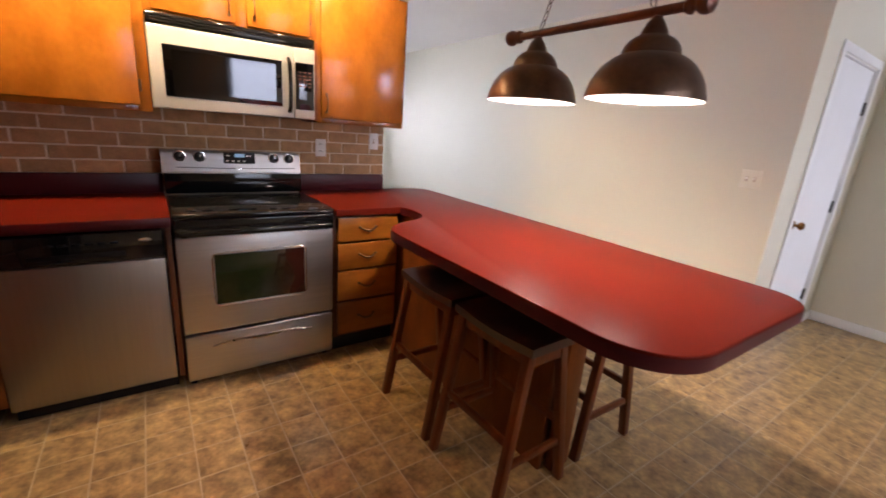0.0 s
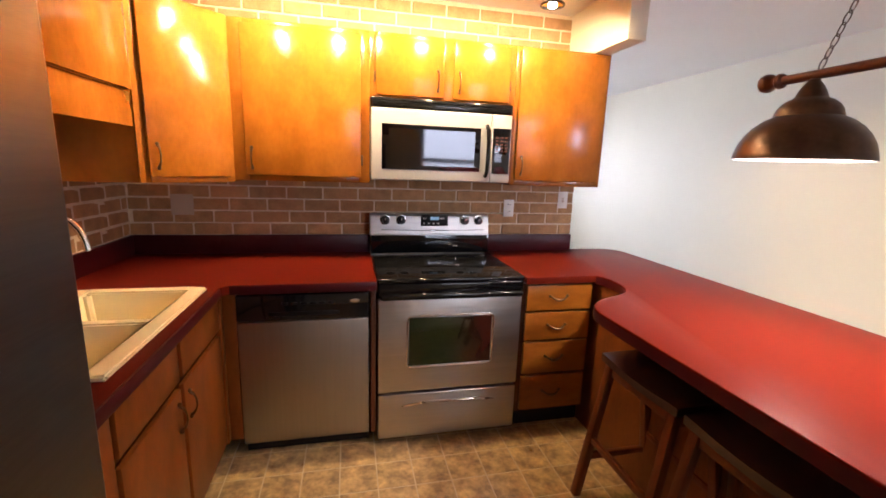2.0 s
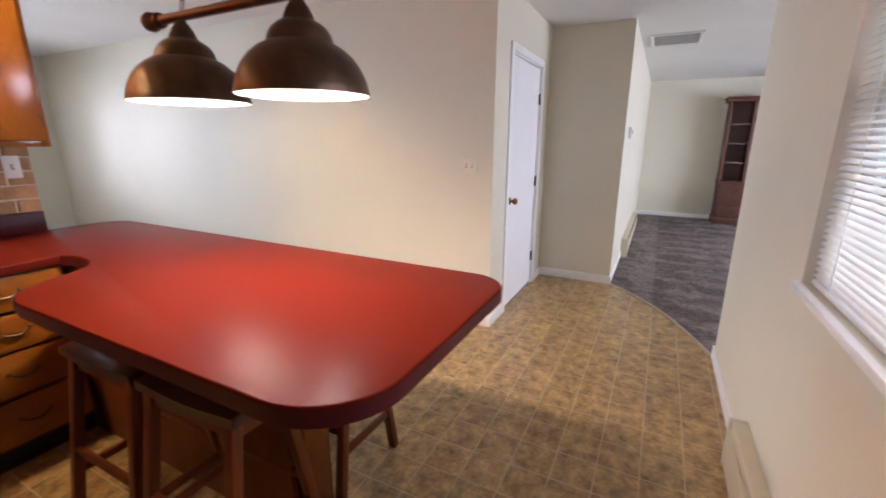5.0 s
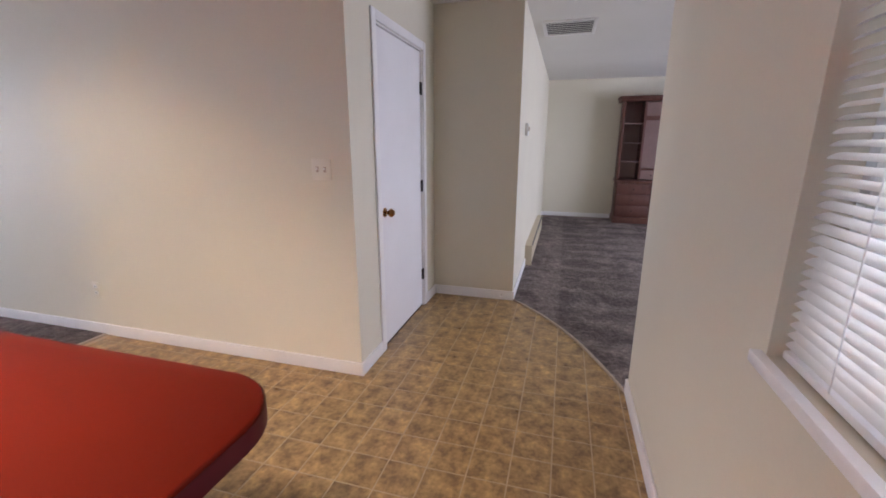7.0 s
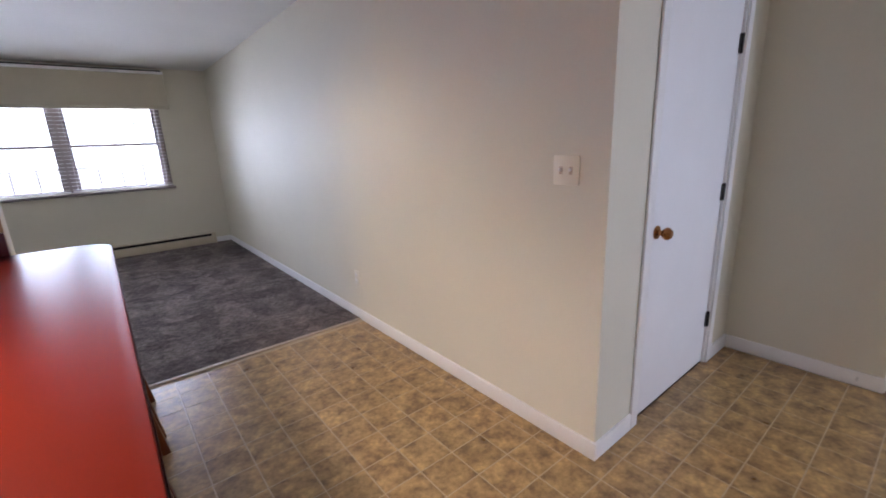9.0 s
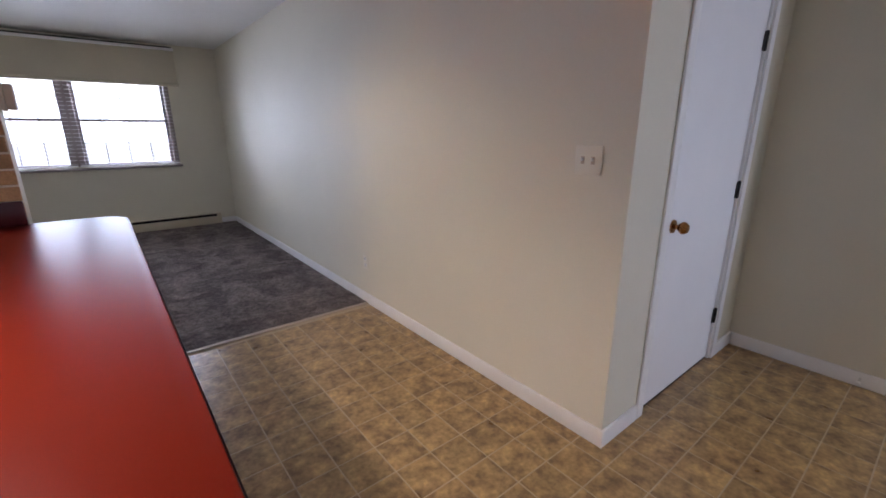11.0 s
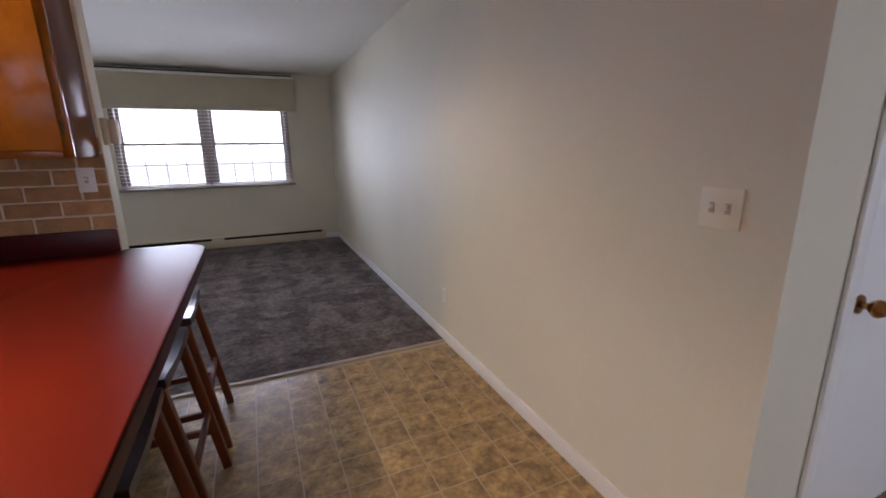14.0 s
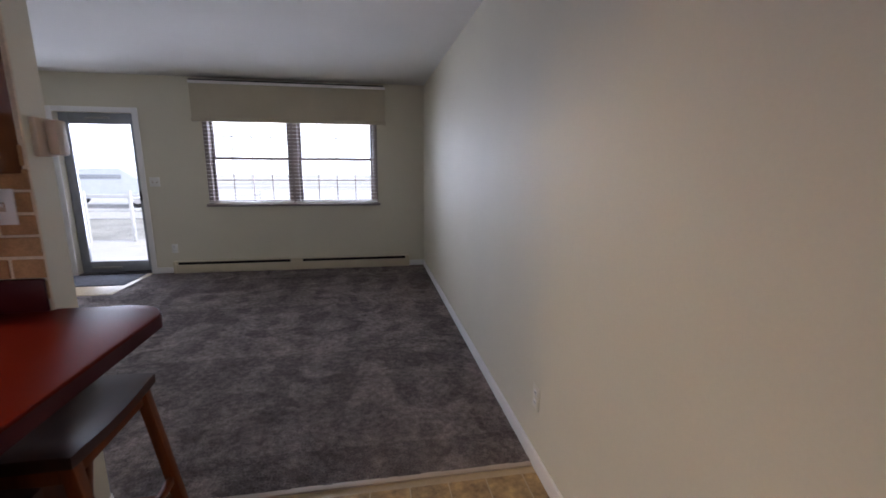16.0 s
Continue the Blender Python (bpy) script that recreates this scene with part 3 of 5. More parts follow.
for a, b in ((x0 + 0.026, mid - 0.056), (mid + 0.056, x1 - 0.026)):
    sash(win, a, b, z0, 1.49, FAR_Y + 0.055, 0.034, 0.03, M_FRAME, (4, 2))
    sash(win, a, b, 1.46, z1 - 0.021, FAR_Y + 0.09, 0.034, 0.03, M_FRAME, (4, 2))
blind((x0 + 0.5, FAR_Y, z0), x0 - 0.02, mid - 0.02, z0 + 0.005, z1 + 0.06, FAR_Y - 0.045, 0.045, 0.046, 0, "white wooden slat blind with its slats open", 1)
blind((x1 - 0.5, FAR_Y, z0), mid + 0.0, x1 + 0.02, z0 + 0.005, z1 + 0.06, FAR_Y - 0.045, 0.045, 0.046, 0, "white wooden slat blind with its slats open", 1)
val = thing("window_valance", (1.5, FAR_Y, 1.9), "plain tan box valance over the living-room window", "valance")
vb = B()
box(vb, 0.395, 2.70, FAR_Y - 0.135, FAR_Y - 0.120, 1.955, 2.345, 0.003)
box(vb, 0.395, 0.41, FAR_Y - 0.120, FAR_Y - 0.002, 1.915, 2.375, 0.002)
box(vb, 2.685, 2.70, FAR_Y - 0.120, FAR_Y - 0.002, 1.915, 2.375, 0.002)
part("box", vb, M_VALANCE, val)
part("upper_lip", box(B(), 0.388, 2.707, FAR_Y - 0.142, FAR_Y - 0.121, 2.346, 2.380, 0.004), M_TRIM, val, "pale upper rail")
part("lower_lip", box(B(), 0.388, 2.707, FAR_Y - 0.142, FAR_Y - 0.121, 1.912, 1.954, 0.004), M_VALANCE, val)
# black strip stands in for the shadow between valance and ceiling
part("rod_shadow_board", box(B(), 0.39, 2.685, FAR_Y - 0.115, FAR_Y - 0.002, 2.384, 2.400, 0.002), M_HINGE, val, "dark strip for the shadow above the valance")

# kitchen window
x0, x1, z0, z1 = KIT_WIN
win = thing("window_2", ((x0 + x1) / 2, SOUTH_Y, z0), "white double-hung kitchen window in a deep cream recess", "window", kind="structure")
part("window_sill", box(B(), x0 - 0.05, x1 + 0.03, SOUTH_Y - 0.148, SOUTH_Y + 0.022, z0 - 0.03, z0 - 0.001, 0.006), M_TRIM, win, "cream painted window sill")
fb = B()
box(fb, x0 + 0.002, x0 + 0.03, SOUTH_Y - 0.148, SOUTH_Y - 0.085, z0, z1 - 0.002, 0.003)
box(fb, x1 - 0.03, x1 - 0.002, SOUTH_Y - 0.148, SOUTH_Y - 0.085, z0, z1 - 0.002, 0.003)
box(fb, x0 + 0.03, x1 - 0.03, SOUTH_Y - 0.148, SOUTH_Y - 0.085, z1 - 0.03, z1 - 0.002, 0.003)
part("window_frame", fb, M_SASH, win)
sash(win, x0 + 0.031, x1 - 0.031, z0, 1.555, SOUTH_Y - 0.115, 0.045, 0.03, M_SASH)
sash(win, x0 + 0.031, x1 - 0.031, 1.52, z1 - 0.031, SOUTH_Y - 0.147, 0.045, 0.03, M_SASH)
blind(((x0 + x1) / 2, SOUTH_Y - 0.03, z0), x0 + 0.01, x1 - 0.012, z0 + 0.004, z1 - 0.004, SOUTH_Y - 0.032, 0.025, 0.0212, -24, "white slat blind lowered over the kitchen window, slats half open", -1)

# family-room window
x0, x1, z0, z1 = FAM_WIN
win = thing("window_3", ((x0 + x1) / 2, FAM_S, z0), "plain white window of the family room", "window", kind="structure")
sash(win, x0 + 0.002, (x0 + x1) / 2, z0, z1 - 0.002, FAM_S - 0.10, 0.05, 0.04, M_SASH)
sash(win, (x0 + x1) / 2, x1 - 0.002, z0, z1 - 0.002, FAM_S - 0.10, 0.05, 0.04, M_SASH)

# front storm door
x0, x1, z0, z1 = FDOOR
door = thing("door_1", ((x0 + x1) / 2, FAR_Y, 0.0), "grey aluminium storm door with one tall glass pane", "door", kind="structure")
bm = B()
box(bm, x0 - 0.065, x0 - 0.001, FAR_Y - 0.016, FAR_Y - 0.001, 0.0, z1 + 0.06, 0.003)
box(bm, x1 + 0.001, x1 + 0.065, FAR_Y - 0.016, FAR_Y - 0.001, 0.0, z1 + 0.06, 0.003)
box(bm, x0 - 0.001, x1 + 0.001, FAR_Y - 0.016, FAR_Y - 0.001, z1 + 0.001, z1 + 0.06, 0.003)
part("casing", bm, M_TRIM, door, "white painted casing")
bm = B()
box(bm, x0 + 0.001, x0 + 0.10, FAR_Y + 0.085, FAR_Y + 0.125, 0.03, z1 - 0.001, 0.004)
box(bm, x1 - 0.075, x1 - 0.001, FAR_Y + 0.085, FAR_Y + 0.125, 0.03, z1 - 0.001, 0.004)
box(bm, x0 + 0.10, x1 - 0.075, FAR_Y + 0.085, FAR_Y + 0.125, 1.87, z1 - 0.001, 0.004)
box(bm, x0 + 0.10, x1 - 0.075, FAR_Y + 0.085, FAR_Y + 0.125, 0.03, 0.17, 0.004)
part("frame", bm, M_STORM, door, "grey aluminium frame")
pane = part("pane", box(B(), x0 + 0.10, x1 - 0.075, FAR_Y + 0.103, FAR_Y + 0.107, 0.17, 1.87), M_GLASS, door, "clear glass pane")
pane.visible_shadow = False
part("threshold", box(B(), x0 + 0.001, x1 - 0.001, FAR_Y - 0.01, FAR_Y + 0.148, 0.0, 0.028, 0.004), M_HINGE, door, "dark metal threshold")
part("closer", tube(B(), [(x0 + 0.30, FAR_Y + 0.06, 1.93), (x0 + 0.55, FAR_Y + 0.07, 1.945)], 0.014, 10), M_STEEL, door, "slim door closer")
part("latch", box(B(), x1 - 0.055, x1 - 0.030, FAR_Y + 0.055, FAR_Y + 0.085, 0.94, 1.06, 0.005), M_HINGE, door, "black latch handle")
part("bottom_sweep", box(B(), x0 + 0.12, x0 + 0.46, FAR_Y + 0.06, FAR_Y + 0.085, 0.075, 0.10, 0.006), M_STEEL, door, "bright closer tube at the foot")

# white flush door of the alcove
x0, x1 = 3.585, 4.400
door = thing("door_2", ((x0 + x1) / 2, DOOR_Y, 0.0), "closed flat white door with a brass knob and black hinges", "door", kind="structure")
part("slab", box(B(), x0, x1, DOOR_Y + 0.012, DOOR_Y + 0.047, 0.012, 2.030, 0.003), M_DOOR, door)
bm = B()
box(bm, x0 - 0.072, x0 - 0.014, DOOR_Y - 0.014, DOOR_Y - 0.001, 0.0, 2.103, 0.004)
box(bm, x1 + 0.014, x1 + 0.072, DOOR_Y - 0.014, DOOR_Y - 0.001, 0.0, 2.103, 0.004)
box(bm, x0 - 0.014, x1 + 0.014, DOOR_Y - 0.014, DOOR_Y - 0.001, 2.045, 2.103, 0.004)
part("casing", bm, M_TRIM, door, "white painted casing")
bm = B()
box(bm, x0 - 0.014, x0 - 0.003, DOOR_Y - 0.001, DOOR_Y + 0.10, 0.0, 2.034, 0.001, 1)
box(bm, x1 + 0.003, x1 + 0.014, DOOR_Y - 0.001, DOOR_Y + 0.10, 0.0, 2.034, 0.001, 1)
box(bm, x0 - 0.003, x1 + 0.003, DOOR_Y - 0.001, DOOR_Y + 0.10, 2.034, 2.044, 0.001, 1)
part("jamb", bm, M_TRIM, door)
for hz in (0.285, 1.03, 1.77):
    h = part("hinge", lathe(B(), [(0.0045, 0), (0.0075, 0.003), (0.0075, 0.092), (0.0045, 0.095)], (x1 + 0.002, DOOR_Y + 0.004, hz - 0.047), 10), M_HINGE, door, "black iron hinge")
    part("leaf", box(B(), x1 - 0.020, x1 + 0.022, DOOR_Y + 0.006, DOOR_Y + 0.010, hz - 0.045, hz + 0.045, 0.001, 1), M_HINGE, h)
kx, kz = 3.660, 0.928
kn = part("knob", lathe(B(), [(0.0, -0.066), (0.018, -0.064), (0.027, -0.052), (0.028, -0.042), (0.020, -0.030), (0.011, -0.024), (0.010, -0.006)], (kx, DOOR_Y + 0.012, kz), 20, "y"), M_BRASS, door, "old brass door knob")
part("rose", lathe(B(), [(0.012, -0.009), (0.029, -0.006), (0.031, 0.0)], (kx, DOOR_Y + 0.012, kz), 20, "y"), M_BRASS, kn)
part("latch_plate", box(B(), x0 - 0.004, x0 - 0.0015, DOOR_Y + 0.002, DOOR_Y + 0.012, kz - 0.03, kz + 0.03), M_BRASS, door)
# solid dark strip in place of the shaded gap below the slab
part("gap_strip", box(B(), x0, x1, DOOR_Y + 0.014, DOOR_Y + 0.045, 0.001, 0.0115), M_HINGE, door, "dark strip for the shade under the door")
stop = thing("door_stop", (ALCOVE_X - 0.014, 0.50, 0.05), "small white spring door stop on the baseboard", "door stop")
part("spring", tube(B(), [(ALCOVE_X - 0.014, 0.50, 0.05), (ALCOVE_X - 0.075, 0.50, 0.05)], 0.006, 10), M_CHROME, stop)
part("tip", lathe(B(), [(0.0, -0.09), (0.009, -0.088), (0.009, -0.072)], (ALCOVE_X, 0.50, 0.05), 12, "x"), M_TRIM, stop)


# ---------------------------------------------------------------- small wall fixtures
def plate(kind, centre, normal, w=0.072, h=0.115, toggles=1, mat=None):
    """A switch or outlet plate on a wall whose face points along normal ('-x', '-y')."""
    cx, cy, cz = centre
    mat = mat or M_PLASTIC

    def slab(u0, u1, v0, v1, d0, d1, bev):
        if normal == "-x":
            return box(B(), cx - d1, cx - d0, cy + u0, cy + u1, cz + v0, cz + v1, bev)
        return box(B(), cx + u0, cx + u1, cy - d1, cy - d0, cz + v0, cz + v1, bev)

    t = thing("wall_" + kind, centre, {"switch": "ivory light-switch plate on the wall", "outlet": "ivory double power outlet on the wall"}[kind], kind)
    part("plate", slab(-w / 2, w / 2, -h / 2, h / 2, 0.0, 0.006, 0.002), mat, t)
    if kind == "outlet":
        for dz in (-0.024, 0.024):
            s = part("socket", slab(-0.015, 0.015, dz - 0.013, dz + 0.013, 0.0061, 0.009, 0.001), M_PLASTIC, t)
            for du in (-0.006, 0.006):
                part("slot", slab(du - 0.0015, du + 0.0015, dz - 0.004, dz + 0.006, 0.0091, 0.0096, 0), M_BLACKM, s)
    else:
        for k in range(toggles):
            du = (k - (toggles - 1) / 2) * 0.046
            part("toggle_frame", slab(du - 0.008, du + 0.008, -0.015, 0.015, 0.0061, 0.0072, 0), M_BEIGE, t)
            part("toggle", slab(du - 0.004, du + 0.004, -0.002, 0.010, 0.0073, 0.018, 0.001), M_PLASTIC, t)
    return t


plate("switch", (WALL_E, 1.313, 1.228), "-x", 0.118, 0.115, 2, M_CREAM)
plate("outlet", (WALL_E, 3.205, 0.347), "-x", mat=M_CREAM)
plate("switch", (-0.155, FAR_Y, 1.18), "-y", 0.12, 0.115, 2)
plate("outlet", (-0.015, FAR_Y, 0.33), "-y")
plate("outlet", (0.929, STOVE_Y - 0.016, 1.210), "-y")
plate("switch", (1.323, STOVE_Y - 0.016, 1.271), "-y", 0.070, 0.115, 1)
plate("switch", (-1.057, STOVE_Y - 0.016, 1.207), "-y", 0.118, 0.118, 0, M_BEIGE)
ch = thing("wall_chime_box", (STEM_END, 3.19, 1.48), "small brown and beige box on the end of the wall", "wall box")
part("back", box(B(), STEM_END + 0.001, STEM_END + 0.020, LIVING_Y - 0.085, LIVING_Y - 0.004, 1.43, 1.555, 0.004), M_BEIGE, ch)
part("cover", box(B(), STEM_END + 0.0205, STEM_END + 0.055, LIVING_Y - 0.050, LIVING_Y + 0.006, 1.435, 1.550, 0.008), M_BEIGE, ch, "beige rounded cover")
th = thing("thermostat", (5.22, FAM_N, 1.49), "small ivory thermostat on the family-room wall", "thermostat")
part("case", box(B(), 5.18, 5.26, FAM_N - 0.03, FAM_N - 0.001, 1.43, 1.54, 0.006), M_PLASTIC, th)
part("dial", lathe(B(), [(0.0, -0.040), (0.018, -0.038), (0.020, -0.030)], (5.22, FAM_N, 1.49), 18, "y"), M_BEIGE, th)


def heater(at, x0, x1, yw, sign, h, d, label, slot=True):
    """A baseboard heater along x on the wall at y = yw; sign says to which side it stands out."""
    t = thing("baseboard_heater", at, label, "heater")
    ya, yb = sorted((yw + sign * 0.001, yw + sign * d))
    yf = yw + sign * d
    part("body", box(B(), x0, x1, *sorted((yw + sign * 0.001, yw + sign * (d - 0.012))), 0.012, h, 0.003), M_HEATER, t)
    part("front_panel", box(B(), x0 + 0.03, x1 - 0.03, *sorted((yf, yf - sign * 0.011)), 0.035, h - 0.042, 0.003), M_HEATER, t)
    if slot:
        xm = (x0 + x1) / 2
        for a, b in ((x0 + 0.06, xm - 0.08), (xm + 0.08, x1 - 0.06)):
            part("outlet_slot", box(B(), a, b, *sorted((yf - sign * 0.0105, yf - sign * 0.003)), h - 0.040, h - 0.008), M_BLACKM, t, "dark air slot")
    for x in (x0, x1 - 0.03):
        part("end_cap", box(B(), x - 0.001, x + 0.031, ya, yb, 0.010, h + 0.002, 0.004), M_HEATER, t)
    return t


heater((1.5, FAR_Y - 0.03, 0.0), -0.03, 3.005, FAR_Y, -1, 0.165, 0.070, "long beige electric baseboard heater under the window")
heater((1.4, SOUTH_Y + 0.03, 0.0), 0.3, 2.345, SOUTH_Y, 1, 0.245, 0.070, "beige baseboard heater under the kitchen window", False)
heater((6.9, FAM_N - 0.03, 0.0), 5.85, 7.95, FAM_N, -1, 0.24, 0.08, "white baseboard heater on the family-room wall")
v = thing("ceiling_vent", (5.730, 0.08, CEIL), "white slatted return-air vent in the ceiling", "vent")
part("backing", box(B(), 5.500, 5.980, -0.13, 0.29, CEIL - 0.004, CEIL - 0.001), M_BLACKM, v, "dark duct behind the slats")
bm = B()
box(bm, 5.460, 6.020, 0.290, 0.325, CEIL - 0.014, CEIL - 0.001, 0.003)
box(bm, 5.460, 6.020, -0.165, -0.130, CEIL - 0.014, CEIL - 0.001, 0.003)
box(bm, 5.460, 5.500, -0.130, 0.290, CEIL - 0.014, CEIL - 0.001, 0.003)
box(bm, 5.980, 6.020, -0.130, 0.290, CEIL - 0.014, CEIL - 0.001, 0.003)
part("frame", bm, M_TRIM, v)
for k in range(7):
    x = 5.535 + k * 0.068
    part("slat", beam(B(), (x, -0.129, CEIL - 0.011), (x, 0.289, CEIL - 0.011), 0.016, 0.003, 0), M_TRIM, v)

# ---------------------------------------------------------------- kitchen: worktops
TOP = 0.921
lw = [(-1.343, 1.19), (-0.680, 1.19), (-0.680, 2.305), (-0.665, 2.338), (-0.635, 2.358), (0.002, 2.358), (0.002, 3.073), (-1.343, 3.073), (-1.343, 2.245),
      (-1.195, 2.245), (-0.755, 2.245), (-0.755, 1.54), (-1.195, 1.54), (-1.195, 2.2449), (-1.343, 2.2449)]
left_top = thing("worktop", (-0.9, 2.6, TOP - 0.038), "dark red laminate worktop round the sink corner", "worktop")
part("top", prism(B(), lw, TOP - 0.039, TOP, 0.0), M_RED, left_top)
part("front_edge", box(B(), -0.6795, -0.672, 1.19, 2.31, TOP - 0.043, TOP - 0.0005, 0.003), M_REDEDGE, left_top)
part("front_edge", box(B(), -0.65, 0.002, 2.349, 2.3575, TOP - 0.043, TOP - 0.0005, 0.003), M_REDEDGE, left_top)
part("splash_strip", box(B(), -1.331, 0.002, 3.056, 3.0725, TOP + 0.0005, 1.033, 0.004), M_REDEDGE, left_top, "maroon upstand along the wall")
part("splash_strip", box(B(), -1.330, -1.313, 1.19, 3.055, TOP + 0.0005, 1.033, 0.004), M_REDEDGE, left_top, "maroon upstand along the wall")

pen = [(0.776, 3.073), (0.776, 2.358), (1.13, 2.358)]
pen += [(1.178, 2.362), (1.198, 2.335), (1.208, 2.275), (1.206, 2.195), (1.188, 2.125), (1.150, 2.070), (1.090, 2.032), (1.020, 2.005), (0.950, 1.972), (0.895, 1.925),
        (0.862, 1.870), (0.848, 1.800)]
pen += [(0.840, 0.72)] + arc(1.045, 0.715, 0.205, 180, 270, 10) + [(1.55, 0.510)] + arc(1.635, 0.653, 0.143, 270, 360, 9)
pen += [(1.778, 2.80)] + arc(1.636, 2.950, 0.142, 0, 90, 9)[1:] + [(STEM_END + 0.003, 3.092), (STEM_END + 0.003, 3.073)]
ptop = thing("peninsula_worktop", (1.3, 1.8, TOP - 0.038), "large red laminate breakfast counter with rounded corners", "worktop")
part("top", prism(B(), pen, TOP - 0.037, TOP, 0.004), M_RED, ptop)


def grown(pts, d):
    out = []
    n = len(pts)
    for i in range(n):
        a, b, c = (Vector(pts[(i + k) % n]) for k in (-1, 0, 1))
        t = (c - a).normalized()
        out.append(tuple(b + d * Vector((t.y, -t.x))))
    return out


band = pen[3:-2]
outer = grown(pen, 0.003)[3:-2]
bm = B()
low_o = [bm.verts.new((x, y, TOP - 0.047)) for x, y in outer]
top_o = [bm.verts.new((x, y, TOP - 0.007)) for x, y in outer]
low_i = [bm.verts.new((x, y, TOP - 0.047)) for x, y in grown(pen, -0.010)[3:-2]]
for i in range(len(outer) - 1):
    bm.faces.new((low_o[i], low_o[i + 1], top_o[i + 1], top_o[i]))
    bm.faces.new((low_i[i], low_i[i + 1], low_o[i + 1], low_o[i]))
bmesh.ops.recalc_face_normals(bm, faces=bm.faces[:])
part("edge_band", bm, M_REDEDGE, ptop, "maroon laminate edge band")
part("splash_strip", box(B(), 0.776, STEM_END - 0.001, 3.056, 3.0725, TOP + 0.0005, 1.033, 0.004), M_REDEDGE, ptop, "maroon upstand along the wall")


# ---------------------------------------------------------------- cabinets
GROW[:] = [1.015, 0.006, 1.018]
def pull(parent, c, along, out, half=0.045):
    """A bowed bronze pull: along and out are unit directions."""
    c, a, o = Vector(c), Vector(along), Vector(out)
    pts, rad = [], []
    for i in range(13):
        s = -1 + 2 * i / 12
        pts.append(c + a * (half * s) + o * (0.004 + 0.022 * (1 - s * s) ** 0.6))
        rad.append(0.0035 + 0.0028 * abs(s) ** 3)
    h = part("handle", tube(B(), pts, 0.004, 8, rad), M_PULL, parent, "antique brass bow handle")
    for s in (-1, 1):
        p = c + a * (half * s)
        bm = B()
        bmesh.ops.create_icosphere(bm, subdivisions=2, radius=0.008, matrix=Matrix.Translation(p + a * (s * 0.006) + o * 0.004))
        part("foot", bm, M_PULL, h)
    return h


def hinge_pair(parent, x, y, zs):
    for z in zs:
        part("hinge", box(B(), x - 0.005, x + 0.005, y - 0.008, y - 0.001, z - 0.028, z + 0.028, 0.002), M_PULL, parent, "small bronze hinge")


def cabinet_front_y(name, at, x0, x1, z0, z1, yf, yb, doors, label, group):
    """A wall cabinet whose face looks towards -y; doors: (x0, x1, z0, z1, side of the handle)."""
    t = thing(name, at, label, "cabinet", group)
    # sides and underside darker than the doors: their shade is in the colour
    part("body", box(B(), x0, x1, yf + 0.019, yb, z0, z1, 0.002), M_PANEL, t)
    bm = B()
    edges_x = sorted({x0, x1, *[d[0] for d in doors], *[d[1] for d in doors]})
    box(bm, x0, doors[0][0] + 0.012, yf, yf + 0.018, z0, z1, 0.0015)
    box(bm, doors[-1][1] - 0.012, x1, yf, yf + 0.018, z0, z1, 0.0015)
    for d, e in zip(doors, doors[1:]):
        box(bm, d[1] - 0.012, e[0] + 0.012, yf, yf + 0.018, z0, z1, 0.0015)
    for d in doors:
        box(bm, d[0] + 0.012, d[1] - 0.012, yf, yf + 0.018, z0, d[2] + 0.012, 0.0015)
        box(bm, d[0] + 0.012, d[1] - 0.012, yf, yf + 0.018, d[3] - 0.012, z1, 0.0015)
    part("face_frame", bm, M_WOOD, t)
    for a, b, c, e, side in doors:
        dr = part("door", box(B(), a, b, yf - 0.022, yf - 0.005, c, e, 0.005), M_WOOD, t)
        hx = a + 0.032 if side == "l" else b - 0.032
        hz = c + 0.085
        pull(dr, (hx, yf - 0.022, hz), (0, 0, 1), (0, -1, 0))
        ox = b + 0.004 if side == "l" else a - 0.004
        hinge_pair(dr, ox, yf - 0.004, (c + 0.09, e - 0.09))
    return t


UP = "honey-coloured wall cabinets"
cabinet_front_y("wall_cabinet", (-0.35, 2.93, 1.345), -0.695, -0.018, 1.345, 2.108, 2.765, STOVE_Y - 0.002, [(-0.633, -0.064, 1.372, 2.0851, "l")], "honey maple wall cabinet with one wide plain door", UP)
cabinet_front_y("wall_cabinet", (0.38, 2.93, 1.787), -0.0175, 0.7845, 1.787, 2.108, 2.765, STOVE_Y - 0.002, [(0.012, 0.372, 1.802, 2.0881, "r"), (0.425, 0.745, 1.802, 2.0881, "l")], "honey maple cabinet with two small doors above the microwave", UP)
cabinet_front_y("wall_cabinet", (1.07, 2.93, 1.345), 0.785, 1.362, 1.352, 2.108, 2.765, STOVE_Y - 0.002, [(0.806, 1.338, 1.380, 2.0901, "l")], "honey maple wall cabinet at the free end of the wall", UP)
# corner cabinet with a slanted face
cc = thing("corner_wall_cabinet", (-1.1, 2.85, 1.33), "honey maple corner cabinet with a slanted door", "cabinet", UP)
P1, P2 = Vector((-0.697, 2.765, 0)), Vector((-0.997, 2.465, 0))
part("body", prism(B(), [(-0.6965, 3.088), (-1.318, 3.088), (-1.318, 2.465), (-0.998, 2.465), (-0.6965, 2.766)], 1.335, 2.108), M_WOOD, cc)
u = (P2 - P1).normalized()
nrm = Vector((u.y, -u.x, 0))
nrm = nrm if nrm.x > 0 else -nrm


